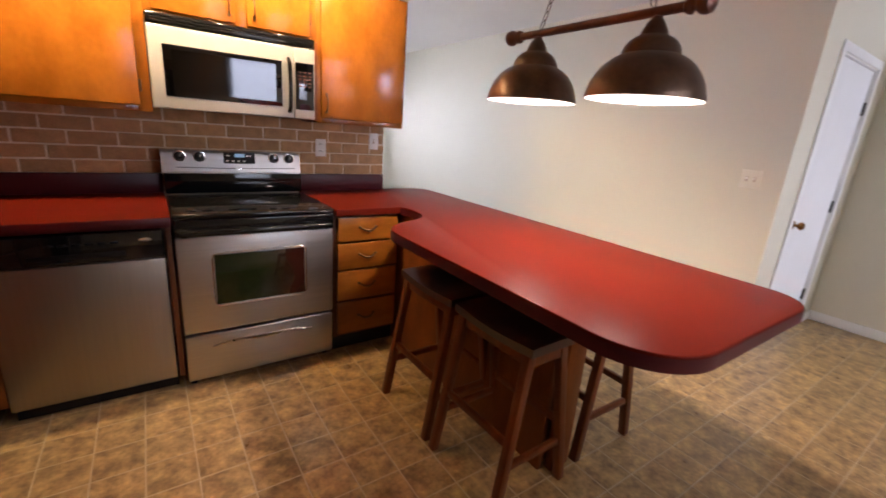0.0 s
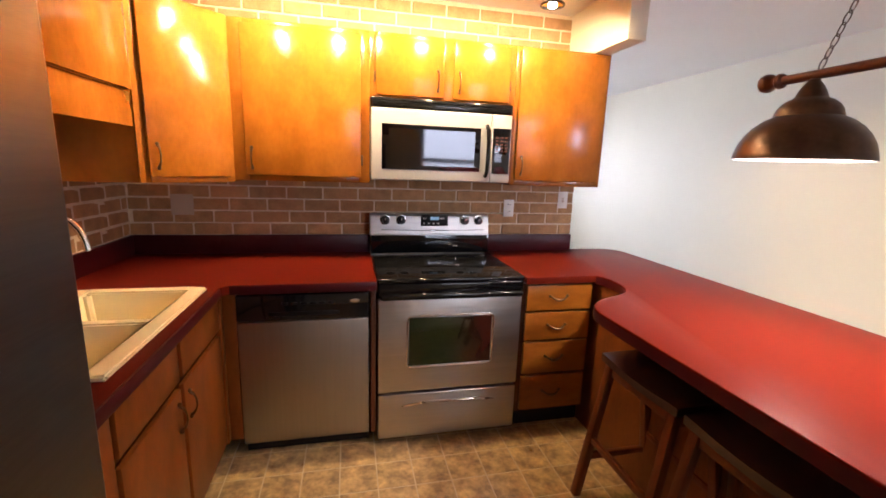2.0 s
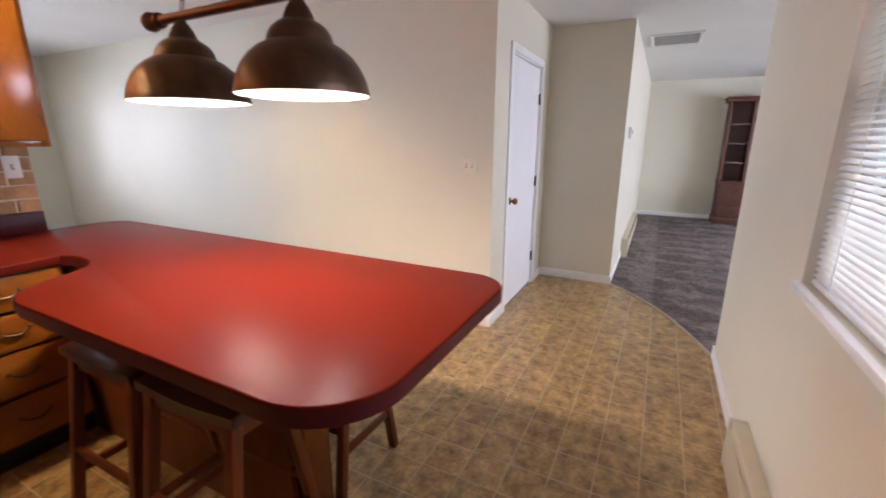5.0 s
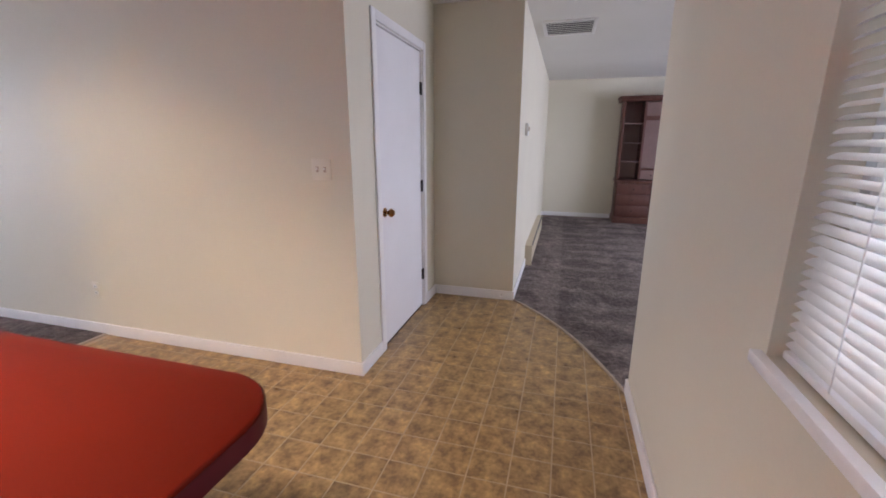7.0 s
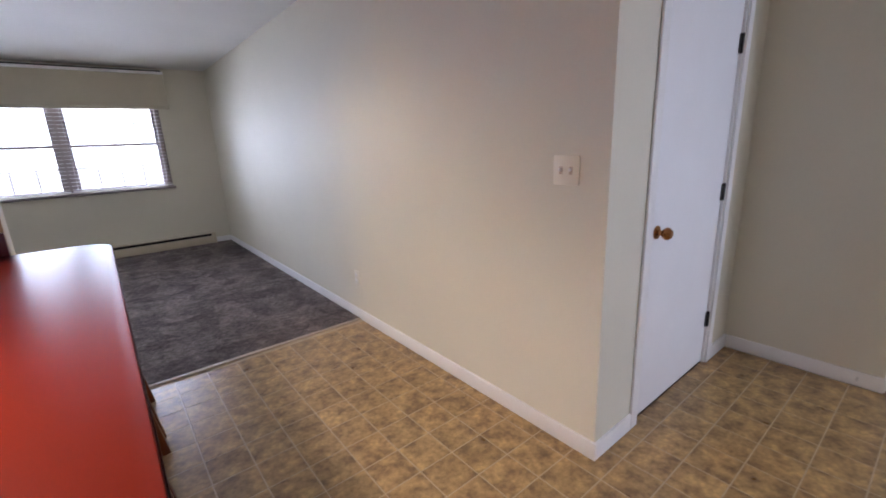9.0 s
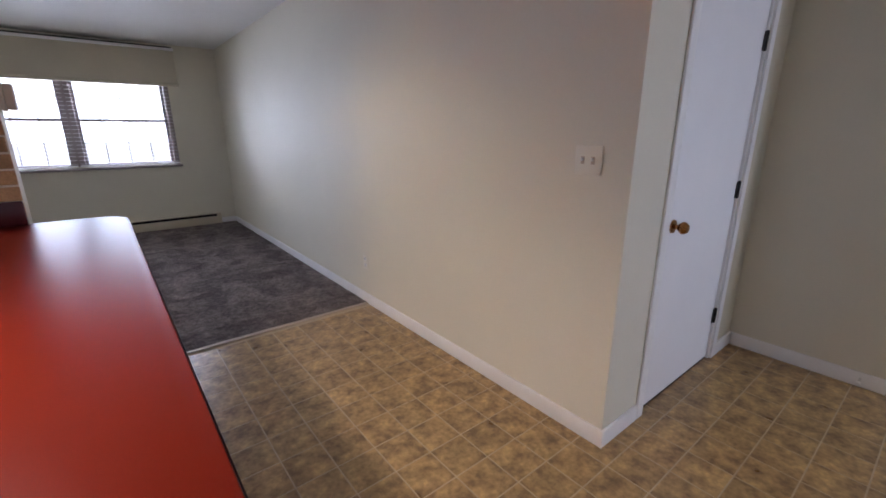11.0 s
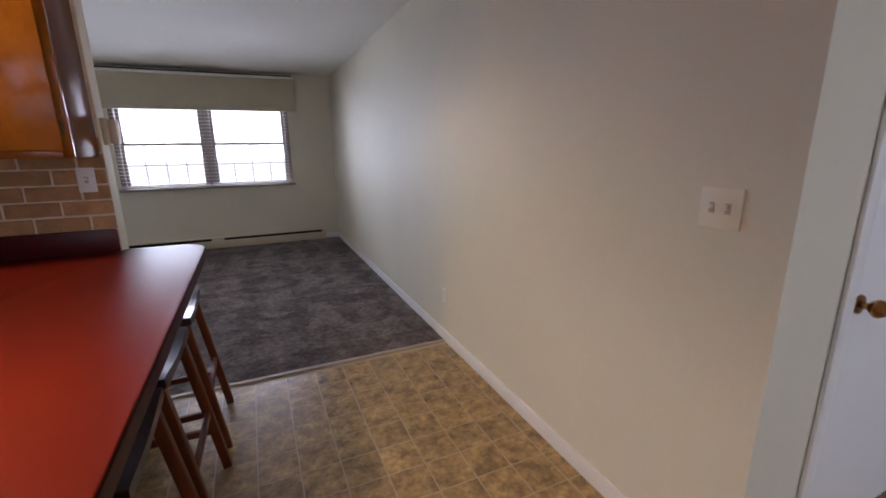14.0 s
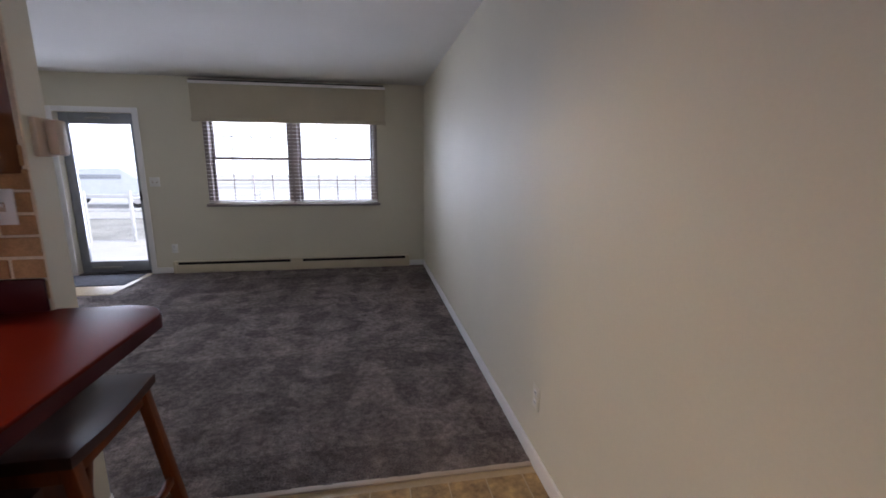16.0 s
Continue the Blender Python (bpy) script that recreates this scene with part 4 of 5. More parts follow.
def slanted(bm, s0, s1, z0, z1, d0, d1, bev):
    L = (P2 - P1).length
    a = P1 + u * (L * (s0 + s1) / 2) + nrm * ((d0 + d1) / 2)
    m = Matrix.Translation((a.x, a.y, (z0 + z1) / 2)) @ Matrix.Rotation(math.atan2(u.y, u.x), 4, "Z") @ Matrix.Diagonal((L * (s1 - s0), d1 - d0, z1 - z0, 1))
    r = bmesh.ops.create_cube(bm, size=1.0, matrix=m)
    bmesh.ops.bevel(bm, geom=list({e for q in r["verts"] for e in q.link_edges}), offset=bev, segments=2, affect="EDGES", profile=0.5)
    return bm


ff = B()
slanted(ff, 0.0, 0.10, 1.335, 2.108, 0.001, 0.014, 0.0015)
slanted(ff, 0.90, 1.0, 1.335, 2.108, 0.001, 0.014, 0.0015)
slanted(ff, 0.10, 0.90, 1.335, 1.375, 0.001, 0.014, 0.0015)
slanted(ff, 0.10, 0.90, 2.075, 2.108, 0.001, 0.014, 0.0015)
part("face_frame", ff, M_WOOD, cc)
cd = part("door", slanted(B(), 0.06, 0.92, 1.362, 2.086, 0.015, 0.033, 0.004), M_WOOD, cc)
hp = P1 + u * (0.425 * 0.84) + nrm * 0.033
pull(cd, (hp.x, hp.y, 1.45), (0, 0, 1), tuple(nrm))
# added strip: keeps track light from streaking through the gap onto the brick
fil = thing("filler_strip", (0.775, 2.93, 1.36), "narrow filler added to block light between the microwave and the cabinet", "filler strip")
part("strip", box(B(), 0.7585, 0.7840, 2.745, STOVE_Y - 0.03, 1.360, 1.7855, 0.0015), M_WOODL, fil)
# cabinet above the sink
oc = thing("wall_cabinet", (-1.15, 1.8, 1.57), "honey maple cabinet above the sink", "cabinet", UP)
part("body", box(B(), -1.318, -1.015, 1.19, 2.464, 1.66, 2.108, 0.002), M_WOOD, oc)
part("valance_board", box(B(), -1.014, -0.996, 1.19, 2.464, 1.565, 1.70, 0.003), M_WOOD, oc)
for a, b in ((1.215, 1.80), (1.84, 2.44)):
    dr = part("door", box(B(), -0.995, -0.977, a, b, 1.705, 2.086, 0.004), M_WOOD, oc)
    pull(dr, (-0.977, a + 0.035 if a > 1.5 else b - 0.035, 1.80), (0, 0, 1), (1, 0, 0))
part("face_frame", box(B(), -1.014, -0.996, 1.19, 2.464, 1.701, 2.108, 0.002), M_WOOD, oc)

# base cabinets
BASE = "honey-coloured base cabinets"
dc = thing("drawer_cabinet", (0.96, 2.7, 0.0), "honey maple cabinet with four drawers", "cabinet", BASE)
# dark body, so the gaps between drawers read as shaded
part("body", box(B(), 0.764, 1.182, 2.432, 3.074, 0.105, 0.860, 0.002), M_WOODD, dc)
part("toe_kick", box(B(), 0.764, 1.182, 2.47, 3.0, 0.001, 0.104), M_BLACKM, dc, "black toe kick")
for a, b in ((0.712, 0.852), (0.545, 0.697), (0.350, 0.530), (0.135, 0.335)):
    dr = part("drawer", box(B(), 0.782, 1.160, 2.392, 2.411, a, b, 0.004), M_WOODH, dc)
    zc = (a + b) / 2
    pts, rad = [], []
    for i in range(13):
        s = -1 + 2 * i / 12
        pts.append(Vector((0.962 + 0.046 * s, 2.392 - 0.004 - 0.020 * (1 - s * s) ** 0.6, zc + 0.008 - 0.016 * (1 - s * s))))
        rad.append(0.0035 + 0.003 * (1 - s * s))
    h = part("handle", tube(B(), pts, 0.004, 8, rad), M_PULL, dr, "antique brass drop pull")
    for s in (-1, 1):
        bm = B()
        bmesh.ops.create_icosphere(bm, subdivisions=2, radius=0.008, matrix=Matrix.Translation((0.962 + 0.05 * s, 2.388, zc + 0.009)))
        part("foot", bm, M_PULL, h)
sc_ = thing("sink_cabinet", (-1.0, 1.85, 0.0), "honey maple sink cabinet with false drawers and two doors", "cabinet", BASE)
# dark body and rail paint the shade in the gaps round the doors
part("body", box(B(), -1.318, -0.742, 1.19, 2.43, 0.105, 0.66, 0.002), M_WOODD, sc_)
part("rail", box(B(), -0.755, -0.7425, 1.19, 2.43, 0.66, 0.860, 0.002), M_WOODD, sc_)
part("stile", box(B(), -0.7415, -0.70, 2.395, 2.445, 0.105, 0.858, 0.002), M_WOODL, sc_)
part("stile", box(B(), -0.6995, -0.642, 2.425, 2.445, 0.105, 0.858, 0.002), M_WOODL, sc_)
part("toe_kick", box(B(), -1.318, -0.78, 1.19, 2.5, 0.001, 0.104), M_BLACKM, sc_, "black toe kick")
for a, b, hs in ((1.50, 1.905, 1), (1.932, 2.375, -1)):
    part("false_drawer", box(B(), -0.7205, -0.702, a, b, 0.695, 0.835, 0.004), M_WOODL, sc_)
    dr = part("door", box(B(), -0.7205, -0.702, a, b, 0.125, 0.668, 0.004), M_WOODL, sc_)
    pull(dr, (-0.702, b - 0.035 if hs > 0 else a + 0.035, 0.575), (0, 0, 1), (1, 0, 0))
part("door", box(B(), -0.7205, -0.702, 1.20, 1.478, 0.125, 0.835, 0.004), M_WOODL, sc_)
GROW[:] = [1.0, 0.0, 1.0]
pb = thing("breakfast_counter_base", (1.29, 1.8, 0.0), "wood-panelled support under the breakfast counter", "cabinet", BASE)
# panels and end board carry the counter's shade in their colour
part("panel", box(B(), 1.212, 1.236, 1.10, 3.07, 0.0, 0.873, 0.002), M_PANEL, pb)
# far side darker still, shade of the overhang in its colour
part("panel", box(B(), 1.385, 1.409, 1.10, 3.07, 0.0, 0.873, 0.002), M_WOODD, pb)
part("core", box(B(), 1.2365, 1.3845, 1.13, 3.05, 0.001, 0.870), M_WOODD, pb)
part("end_post", box(B(), 1.255, 1.365, 1.065, 1.099, 0.0, 0.873, 0.004), M_PANEL, pb, "end board in the shade-darkened panel colour")
GROW[:] = [1.015, 0.006, 1.018]

# ---------------------------------------------------------------- sink and tap
sk = thing("kitchen_sink", (-0.95, 1.86, 0.92), "biscuit enamel double-bowl drop-in sink", "sink")
bm = B()
for a in ((-1.205, -1.125, 1.505, 2.285), (-0.765, -0.712, 1.505, 2.285), (-1.125, -0.765, 1.505, 1.555), (-1.125, -0.765, 2.235, 2.285), (-1.125, -0.765, 1.875, 1.915)):
    box(bm, *a, 0.9055, 0.923, 0.0)
bmesh.ops.remove_doubles(bm, verts=bm.verts[:], dist=1e-4)
bmesh.ops.bevel(bm, geom=[e for e in bm.edges if e.is_boundary is False and e.calc_face_angle(0) > 1.0], offset=0.006, segments=2, affect="EDGES")
part("rim", bm, M_SINK, sk)
for a, b in ((1.555, 1.875), (1.915, 2.235)):
    bm = B()
    ins, dp = 0.025, 0.75
    top = [(-1.125, a), (-0.765, a), (-0.765, b), (-1.125, b)]
    low = [(-1.125 + ins, a + ins), (-0.765 - ins, a + ins), (-0.765 - ins, b - ins), (-1.125 + ins, b - ins)]
    tv = [bm.verts.new((x, y, 0.914)) for x, y in top]
    lv = [bm.verts.new((x, y, dp)) for x, y in low]
    bm.faces.new(lv)
    for i in range(4):
        bm.faces.new((tv[i], tv[(i + 1) % 4], lv[(i + 1) % 4], lv[i]))
    bmesh.ops.recalc_face_normals(bm, faces=bm.faces[:])
    bmesh.ops.reverse_faces(bm, faces=bm.faces[:])
    bmesh.ops.bevel(bm, geom=[e for e in bm.edges if not e.is_boundary], offset=0.02, segments=3, affect="EDGES")
    bw = part("bowl", bm, M_SINK, sk)
    part("drain", lathe(B(), [(0.0, 0.751), (0.03, 0.752), (0.04, 0.7545), (0.042, 0.751)], (-0.945, (a + b) / 2, 0), 18), M_CHROME, bw)
fc = thing("kitchen_tap", (-1.165, 1.955, 0.934), "chrome high-arc kitchen tap", "tap")
part("base", lathe(B(), [(0.032, 0.0), (0.032, 0.008), (0.022, 0.02), (0.016, 0.06), (0.015, 0.07)], (-1.165, 1.955, 0.9235), 18), M_CHROME, fc)
part("spout", tube(B(), [(-1.165, 1.955, 1.0), (-1.165, 1.955, 1.16)] + [(-1.06 - 0.105 * math.cos(radians(a)), 1.955, 1.16 + 0.105 * math.sin(radians(a))) for a in range(15, 166, 15)] + [(-0.953, 1.955, 1.165), (-0.951, 1.955, 1.145)], 0.011, 12), M_CHROME, fc)
part("lever", tube(B(), [(-1.165, 1.975, 0.985), (-1.165, 2.02, 1.005), (-1.165, 2.055, 1.03)], 0.006, 10), M_CHROME, fc)

# ---------------------------------------------------------------- range
rg = thing("kitchen_range", (0.38, 2.75, 0.0), "stainless steel electric range with a black glass cooktop", "range")
part("body", box(B(), 0.004, 0.752, 2.435, 3.055, 0.035, 0.885, 0.003), M_BLACKM, rg)
for a, b in ((0.03, 2.47), (0.725, 2.47)):
    part("foot", lathe(B(), [(0.018, 0.0), (0.018, 0.008), (0.010, 0.012), (0.010, 0.036)], (a, b, 0), 12), M_BLACKM, rg)
part("cooktop", box(B(), 0.001, 0.755, 2.375, 2.945, 0.886, 0.909, 0.008, 3), M_BLACK, rg, "black glass cooktop")
for bx, by, br in ((0.21, 2.54, 0.105), (0.56, 2.54, 0.085), (0.21, 2.80, 0.08), (0.56, 2.80, 0.10)):
    part("burner_ring", lathe(B(), [(br, 0.9091), (br, 0.9095), (br - 0.004, 0.9095), (br - 0.004, 0.9091)], (bx, by, 0), 36, caps=False), M_SMOKE, rg)
part("front_lip", box(B(), 0.003, 0.753, 2.378, 2.434, 0.826, 0.8855, 0.010, 3), M_BLACK, rg, "black enamel front lip")
od = part("oven_door", box(B(), 0.004, 0.752, 2.392, 2.434, 0.305, 0.798, 0.007, 3), M_STEEL, rg, "brushed steel oven door")
part("window", box(B(), 0.158, 0.592, 2.3885, 2.3935, 0.447, 0.704, 0.002), M_OVEN, od, "dark oven window tinted from green to red")
bm = B()


def rounded(cx0, cx1, cz0, cz1, r, n=5):
    pts = []
    for px, pz, a0 in ((cx1 - r, cz1 - r, 0), (cx0 + r, cz1 - r, 90), (cx0 + r, cz0 + r, 180), (cx1 - r, cz0 + r, 270)):
        pts += arc(px, pz, r, a0, a0 + 90, n)
    return pts


fr = rounded(0.150, 0.600, 0.439, 0.712, 0.028)
tube(bm, [(x, 2.391, z) for x, z in fr], 0.0045, 8, closed=True)
part("window_bezel", bm, M_CHROME, od, "bright steel bezel")
part("door_handle", box(B(), 0.012, 0.744, 2.352, 2.377, 0.806, 0.838, 0.011, 3), M_BLACK, od, "glossy black oven handle")
for x in (0.03, 0.70):
    part("handle_bracket", box(B(), x, x + 0.03, 2.370, 2.395, 0.800, 0.825, 0.004), M_BLACK, od)
dr = part("storage_drawer", box(B(), 0.006, 0.750, 2.394, 2.434, 0.045, 0.290, 0.006, 3), M_STEEL, rg, "brushed steel storage drawer")
bm = B()
top_pts = [(0.125 + 0.50 * i / 16, 0.226 + 0.022 * math.sin(math.pi * i / 16)) for i in range(17)]
bot_pts = [(0.125 + 0.50 * i / 16, 0.224 - 0.006 * math.sin(math.pi * i / 16)) for i in range(17)]
tv = [bm.verts.new((x, 2.3925, z)) for x, z in top_pts]
mv = [bm.verts.new((x, 2.378 + 0.012 * (abs(i - 8) / 8) ** 2, z - 0.006)) for i, (x, z) in enumerate(top_pts)]
bv = [bm.verts.new((x, 2.3925, z)) for x, z in bot_pts]
for i in range(16):
    bm.faces.new((tv[i], mv[i], mv[i + 1], tv[i + 1]))
    bm.faces.new((mv[i], bv[i], bv[i + 1], mv[i + 1]))
bmesh.ops.recalc_face_normals(bm, faces=bm.faces[:])
part("drawer_pull", bm, M_CHROME, dr, "curved bright steel drawer pull")
bg_ = part("backguard", box(B(), 0.002, 0.752, 2.985, 3.055, 0.910, 1.044, 0.004), M_BLACK, rg, "black lower backguard")
cp = part("control_panel", prism(B(), [(0.002, 0), (0.752, 0), (0.752, 1), (0.002, 1)], 0, 1), M_STEEL, rg, "brushed steel control panel")
me = cp.data
bm = B()
prof = [(2.950, 1.045), (2.946, 1.052), (2.968, 1.160), (2.982, 1.170), (3.055, 1.170), (3.055, 1.045)]
va = [bm.verts.new((0.000, y, z)) for y, z in prof]
vb_ = [bm.verts.new((0.754, y, z)) for y, z in prof]
bm.faces.new(va)
bm.faces.new(vb_[::-1])
for i in range(6):
    bm.faces.new((va[i], va[(i + 1) % 6], vb_[(i + 1) % 6], vb_[i]))
bmesh.ops.recalc_face_normals(bm, faces=bm.faces[:])
bmesh.ops.bevel(bm, geom=[e for e in bm.edges if e.calc_face_angle(0) > 0.6], offset=0.004, segments=2, affect="EDGES")
bmesh.ops.translate(bm, verts=bm.verts[:], vec=-ORIGIN[rg])
bm.to_mesh(me)
bm.free()
me.materials.clear()
me.materials.append(M_STEEL)


def panel_y(z):
    return 2.946 + (z - 1.052) * 0.022 / 0.108


for kx in (0.082, 0.178, 0.578, 0.668):
    z = 1.120
    k = part("knob", lathe(B(), [(0.0, -0.030), (0.015, -0.029), (0.017, -0.020), (0.020, -0.006), (0.026, -0.004), (0.027, 0.001)], (kx, panel_y(z), z), 22, "y"), M_BLACKM, cp, "black control knob with a steel ring")
    part("pointer", box(B(), kx - 0.002, kx + 0.002, panel_y(z) - 0.0315, panel_y(z) - 0.0295, z, z + 0.015), M_CHROME, k)
    part("ring", lathe(B(), [(0.0275, -0.002), (0.031, -0.001), (0.031, 0.003)], (kx, panel_y(z), z), 24, "y"), M_CHROME, k)
part("display_panel", box(B(), 0.300, 0.470, 2.951, 2.962, 1.085, 1.150, 0.004), M_BLACKM, cp, "black display panel")
part("clock", box(B(), 0.358, 0.412, 2.9495, 2.9508, 1.122, 1.142), M_LENS, cp, "pale clock display")
for i in range(4):
    part("button", box(B(), 0.312 + 0.012 * i if i < 2 else 0.420 + 0.014 * (i - 2), 0.320 + 0.012 * i if i < 2 else 0.430 + 0.014 * (i - 2), 2.9495, 2.9508, 1.128, 1.134), M_PLASTIC, cp)
    part("button", box(B(), 0.312 + 0.030 * i, 0.324 + 0.030 * i, 2.9485, 2.9508, 1.097, 1.103), M_PLASTIC, cp)
part("swoosh", tube(B(), [(0.06 + 0.64 * i / 16, 2.9455, 1.062 - 0.004 * math.sin(math.pi * i / 16)) for i in range(17)], 0.0022, 6), M_BLACKM, cp)
part("emblem", box(B(), 0.355, 0.398, 2.943, 2.947, 1.052, 1.058, 0.001), M_CHROME, cp, "small plain emblem")

# ---------------------------------------------------------------- dishwasher
dw = thing("dishwasher", (-0.34, 2.7, 0.0), "stainless steel dishwasher with a black control strip", "dishwasher")
part("tub", box(B(), -0.632, -0.042, 2.45, 3.05, 0.03, 0.868), M_BLACKM, dw)
part("door", box(B(), -0.640, -0.036, 2.418, 2.449, 0.078, 0.706, 0.006, 3), M_STEELV, dw, "brushed steel door")
cs = part("control_strip", box(B(), -0.640, -0.036, 2.410, 2.449, 0.711, 0.842, 0.008, 3), M_BLACK, dw, "black control strip")
part("handle_recess", box(B(), -0.50, -0.18, 2.4075, 2.4105, 0.735, 0.755, 0.001), M_BLACKM, cs)
for i in range(6):
    part("button", box(B(), -0.44 + 0.042 * i, -0.412 + 0.042 * i, 2.407, 2.4105, 0.790, 0.800, 0.001), M_BLACKM, cs)
em = B()
lathe(em, [(0.0, -0.003), (0.9, -0.002), (1.0, 0.0)], (0, 0, 0), 24, "y")
bmesh.ops.scale(em, vec=(0.026, 1, 0.010), verts=em.verts[:])
bmesh.ops.translate(em, vec=(-0.105, 2.4095, 0.800), verts=em.verts[:])
part("emblem", em, M_CHROME, cs, "plain oval steel emblem")
part("toe_panel", box(B(), -0.640, -0.036, 2.48, 2.50, 0.002, 0.074), M_BLACKM, dw, "black toe panel")
part("side_filler", box(B(), -0.030, -0.006, 2.40, 2.42, 0.09, 0.858, 0.002), M_WOODD, dw, "narrow wooden filler")

# ---------------------------------------------------------------- microwave
mw = thing("microwave_oven", (0.37, 2.9, 1.365), "pale over-the-range microwave with a black vent strip", "microwave")
part("body", box(B(), -0.014, 0.754, 2.735, STOVE_Y - 0.003, 1.368, 1.784, 0.003), M_BLACKM, mw)
part("vent_strip", box(B(), -0.016, 0.757, 2.702, 2.7345, 1.736, 1.786, 0.008, 3), M_BLACK, mw, "black louvred vent strip")
for i in range(3):
    part("louvre", box(B(), 0.0, 0.742, 2.698, 2.703, 1.746 + 0.012 * i, 1.752 + 0.012 * i, 0.001), M_BLACKM, mw)
md = part("door", box(B(), -0.016, 0.638, 2.702, 2.7345, 1.366, 1.733, 0.007, 3), M_MWBODY, mw, "pale enamel door")
part("window", box(B(), 0.040, 0.578, 2.6985, 2.7025, 1.424, 1.655, 0.002), M_MIRROR, md, "black mirror-like window")
part("inner_screen", box(B(), 0.075, 0.545, 2.6975, 2.6983, 1.446, 1.634), M_MIRROR, md)
part("handle", tube(B(), [(0.612, 2.700, 1.40), (0.612, 2.672, 1.425), (0.612, 2.664, 1.50), (0.612, 2.664, 1.57), (0.612, 2.672, 1.645), (0.612, 2.700, 1.67)], 0.011, 12), M_BLACK, md, "black bowed handle")
mp_ = part("control_side", box(B(), 0.641, 0.756, 2.702, 2.7345, 1.366, 1.733, 0.007, 3), M_MWBODY, mw, "pale enamel control side")
part("control_glass", box(B(), 0.648, 0.748, 2.6985, 2.7025, 1.415, 1.660, 0.002), M_MIRROR, mp_, "black glass keypad")
for r_ in range(5):
    for c_ in range(3):
        part("key", box(B(), 0.664 + 0.027 * c_, 0.680 + 0.027 * c_, 2.6978, 2.6984, 1.535 + 0.018 * r_, 1.543 + 0.018 * r_), M_HUTCH, mp_)

GROW[:] = [1.0, 0.0, 1.0]
# ---------------------------------------------------------------- refrigerator
rf = thing("refrigerator", (-0.93, 0.72, 0.0), "tall stainless steel refrigerator beside the sink counter", "refrigerator")
part("cabinet", box(B(), -1.30, -0.640, 0.275, 1.175, 0.02, 1.765, 0.006), M_BLACKM, rf)
for a, b in ((0.275, 0.70), (0.706, 1.175)):
    d_ = part("door", box(B(), -0.635, -0.560, a, b, 0.06, 1.765, 0.014, 4), M_FRIDGE, rf, "brushed steel door")
    hy = b - 0.045 if a < 0.5 else a + 0.045
    part("handle", tube(B(), [(-0.560, hy, 0.55), (-0.515, hy, 0.60), (-0.515, hy, 1.45), (-0.560, hy, 1.50)], 0.012, 12), M_FRIDGE, d_)
part("grille", box(B(), -0.63, -0.60, 0.285, 1.165, 0.0, 0.055, 0.003), M_BLACKM, rf, "black toe grille")

# ---------------------------------------------------------------- bar stools
SEAT_H = 0.700


def stool():
    t = thing("bar_stool", (0, 0, 0), "dark cherry wooden bar stool with a saddle seat", "stool", "stools at the breakfast counter")
    bm = B()
    nx, ny = 10, 12
    top, bot = {}, {}
    for i in range(nx + 1):
        for j in range(ny + 1):
            x, y = -0.115 + 0.23 * i / nx, -0.222 + 0.444 * j / ny
            s = abs(y) / 0.222
            z = SEAT_H - 0.020 * (1 - s ** 2) - 0.004 * (abs(x) / 0.115) ** 4 - 0.006 * s ** 10
            top[i, j] = bm.verts.new((x, y, z))
            bot[i, j] = bm.verts.new((x, y, SEAT_H - 0.042 - 0.012 * (1 - s ** 2)))
    for i in range(nx):
        for j in range(ny):
            bm.faces.new((top[i, j], top[i + 1, j], top[i + 1, j + 1], top[i, j + 1]))
            bm.faces.new((bot[i, j], bot[i, j + 1], bot[i + 1, j + 1], bot[i + 1, j]))
    rim = [(i, 0) for i in range(nx)] + [(nx, j) for j in range(ny)] + [(i, ny) for i in range(nx, 0, -1)] + [(0, j) for j in range(ny, 0, -1)]
    for a, b in zip(rim, rim[1:] + rim[:1]):
        bm.faces.new((top[a], bot[a], bot[b], top[b]))
    bmesh.ops.recalc_face_normals(bm, faces=bm.faces[:])
    part("seat", bm, M_SEAT, t, "dark saddle-shaped seat")
    tops = {(sx, sy): (0.085 * sx, 0.185 * sy, SEAT_H - 0.045) for sx in (-1, 1) for sy in (-1, 1)}
    feet = {(sx, sy): (0.185 * sx, 0.205 * sy, 0.0) for sx in (-1, 1) for sy in (-1, 1)}

    def along(key, z):
        a, b = Vector(tops[key]), Vector(feet[key])
        return a + (b - a) * ((a.z - z) / (a.z - b.z))

    for key in tops:
        part("leg", beam(B(), feet[key], tops[key], 0.036, 0.036, 0.004, (0, 1, 0)), M_STOOL, t)
    for sy in (-1, 1):
        part("apron", beam(B(), (-0.09, 0.19 * sy, SEAT_H - 0.072), (0.09, 0.19 * sy, SEAT_H - 0.072), 0.018, 0.055, 0.003), M_STOOL, t)
        part("stretcher", beam(B(), along((-1, sy), 0.20), along((1, sy), 0.20), 0.020, 0.030, 0.003), M_STOOL, t)
    for sx in (-1, 1):
        part("apron", beam(B(), (0.085 * sx, -0.17, SEAT_H - 0.075), (0.085 * sx, 0.17, SEAT_H - 0.075), 0.018, 0.05, 0.003), M_STOOL, t)
        part("stretcher", beam(B(), along((sx, -1), 0.29), along((sx, 1), 0.29), 0.020, 0.030, 0.003), M_STOOL, t)
    return t


first = stool()
first.location = (1.075, 1.705, 0.0)
for sx_, sy_, rz_ in ((1.078, 1.232, 1), (1.597, 1.262, -1), (1.600, 1.76, 1), (1.602, 2.262, -2), (1.603, 2.800, 1)):
    copy_thing(first, pose(sx_, sy_, 0, 0, 0, rz_))

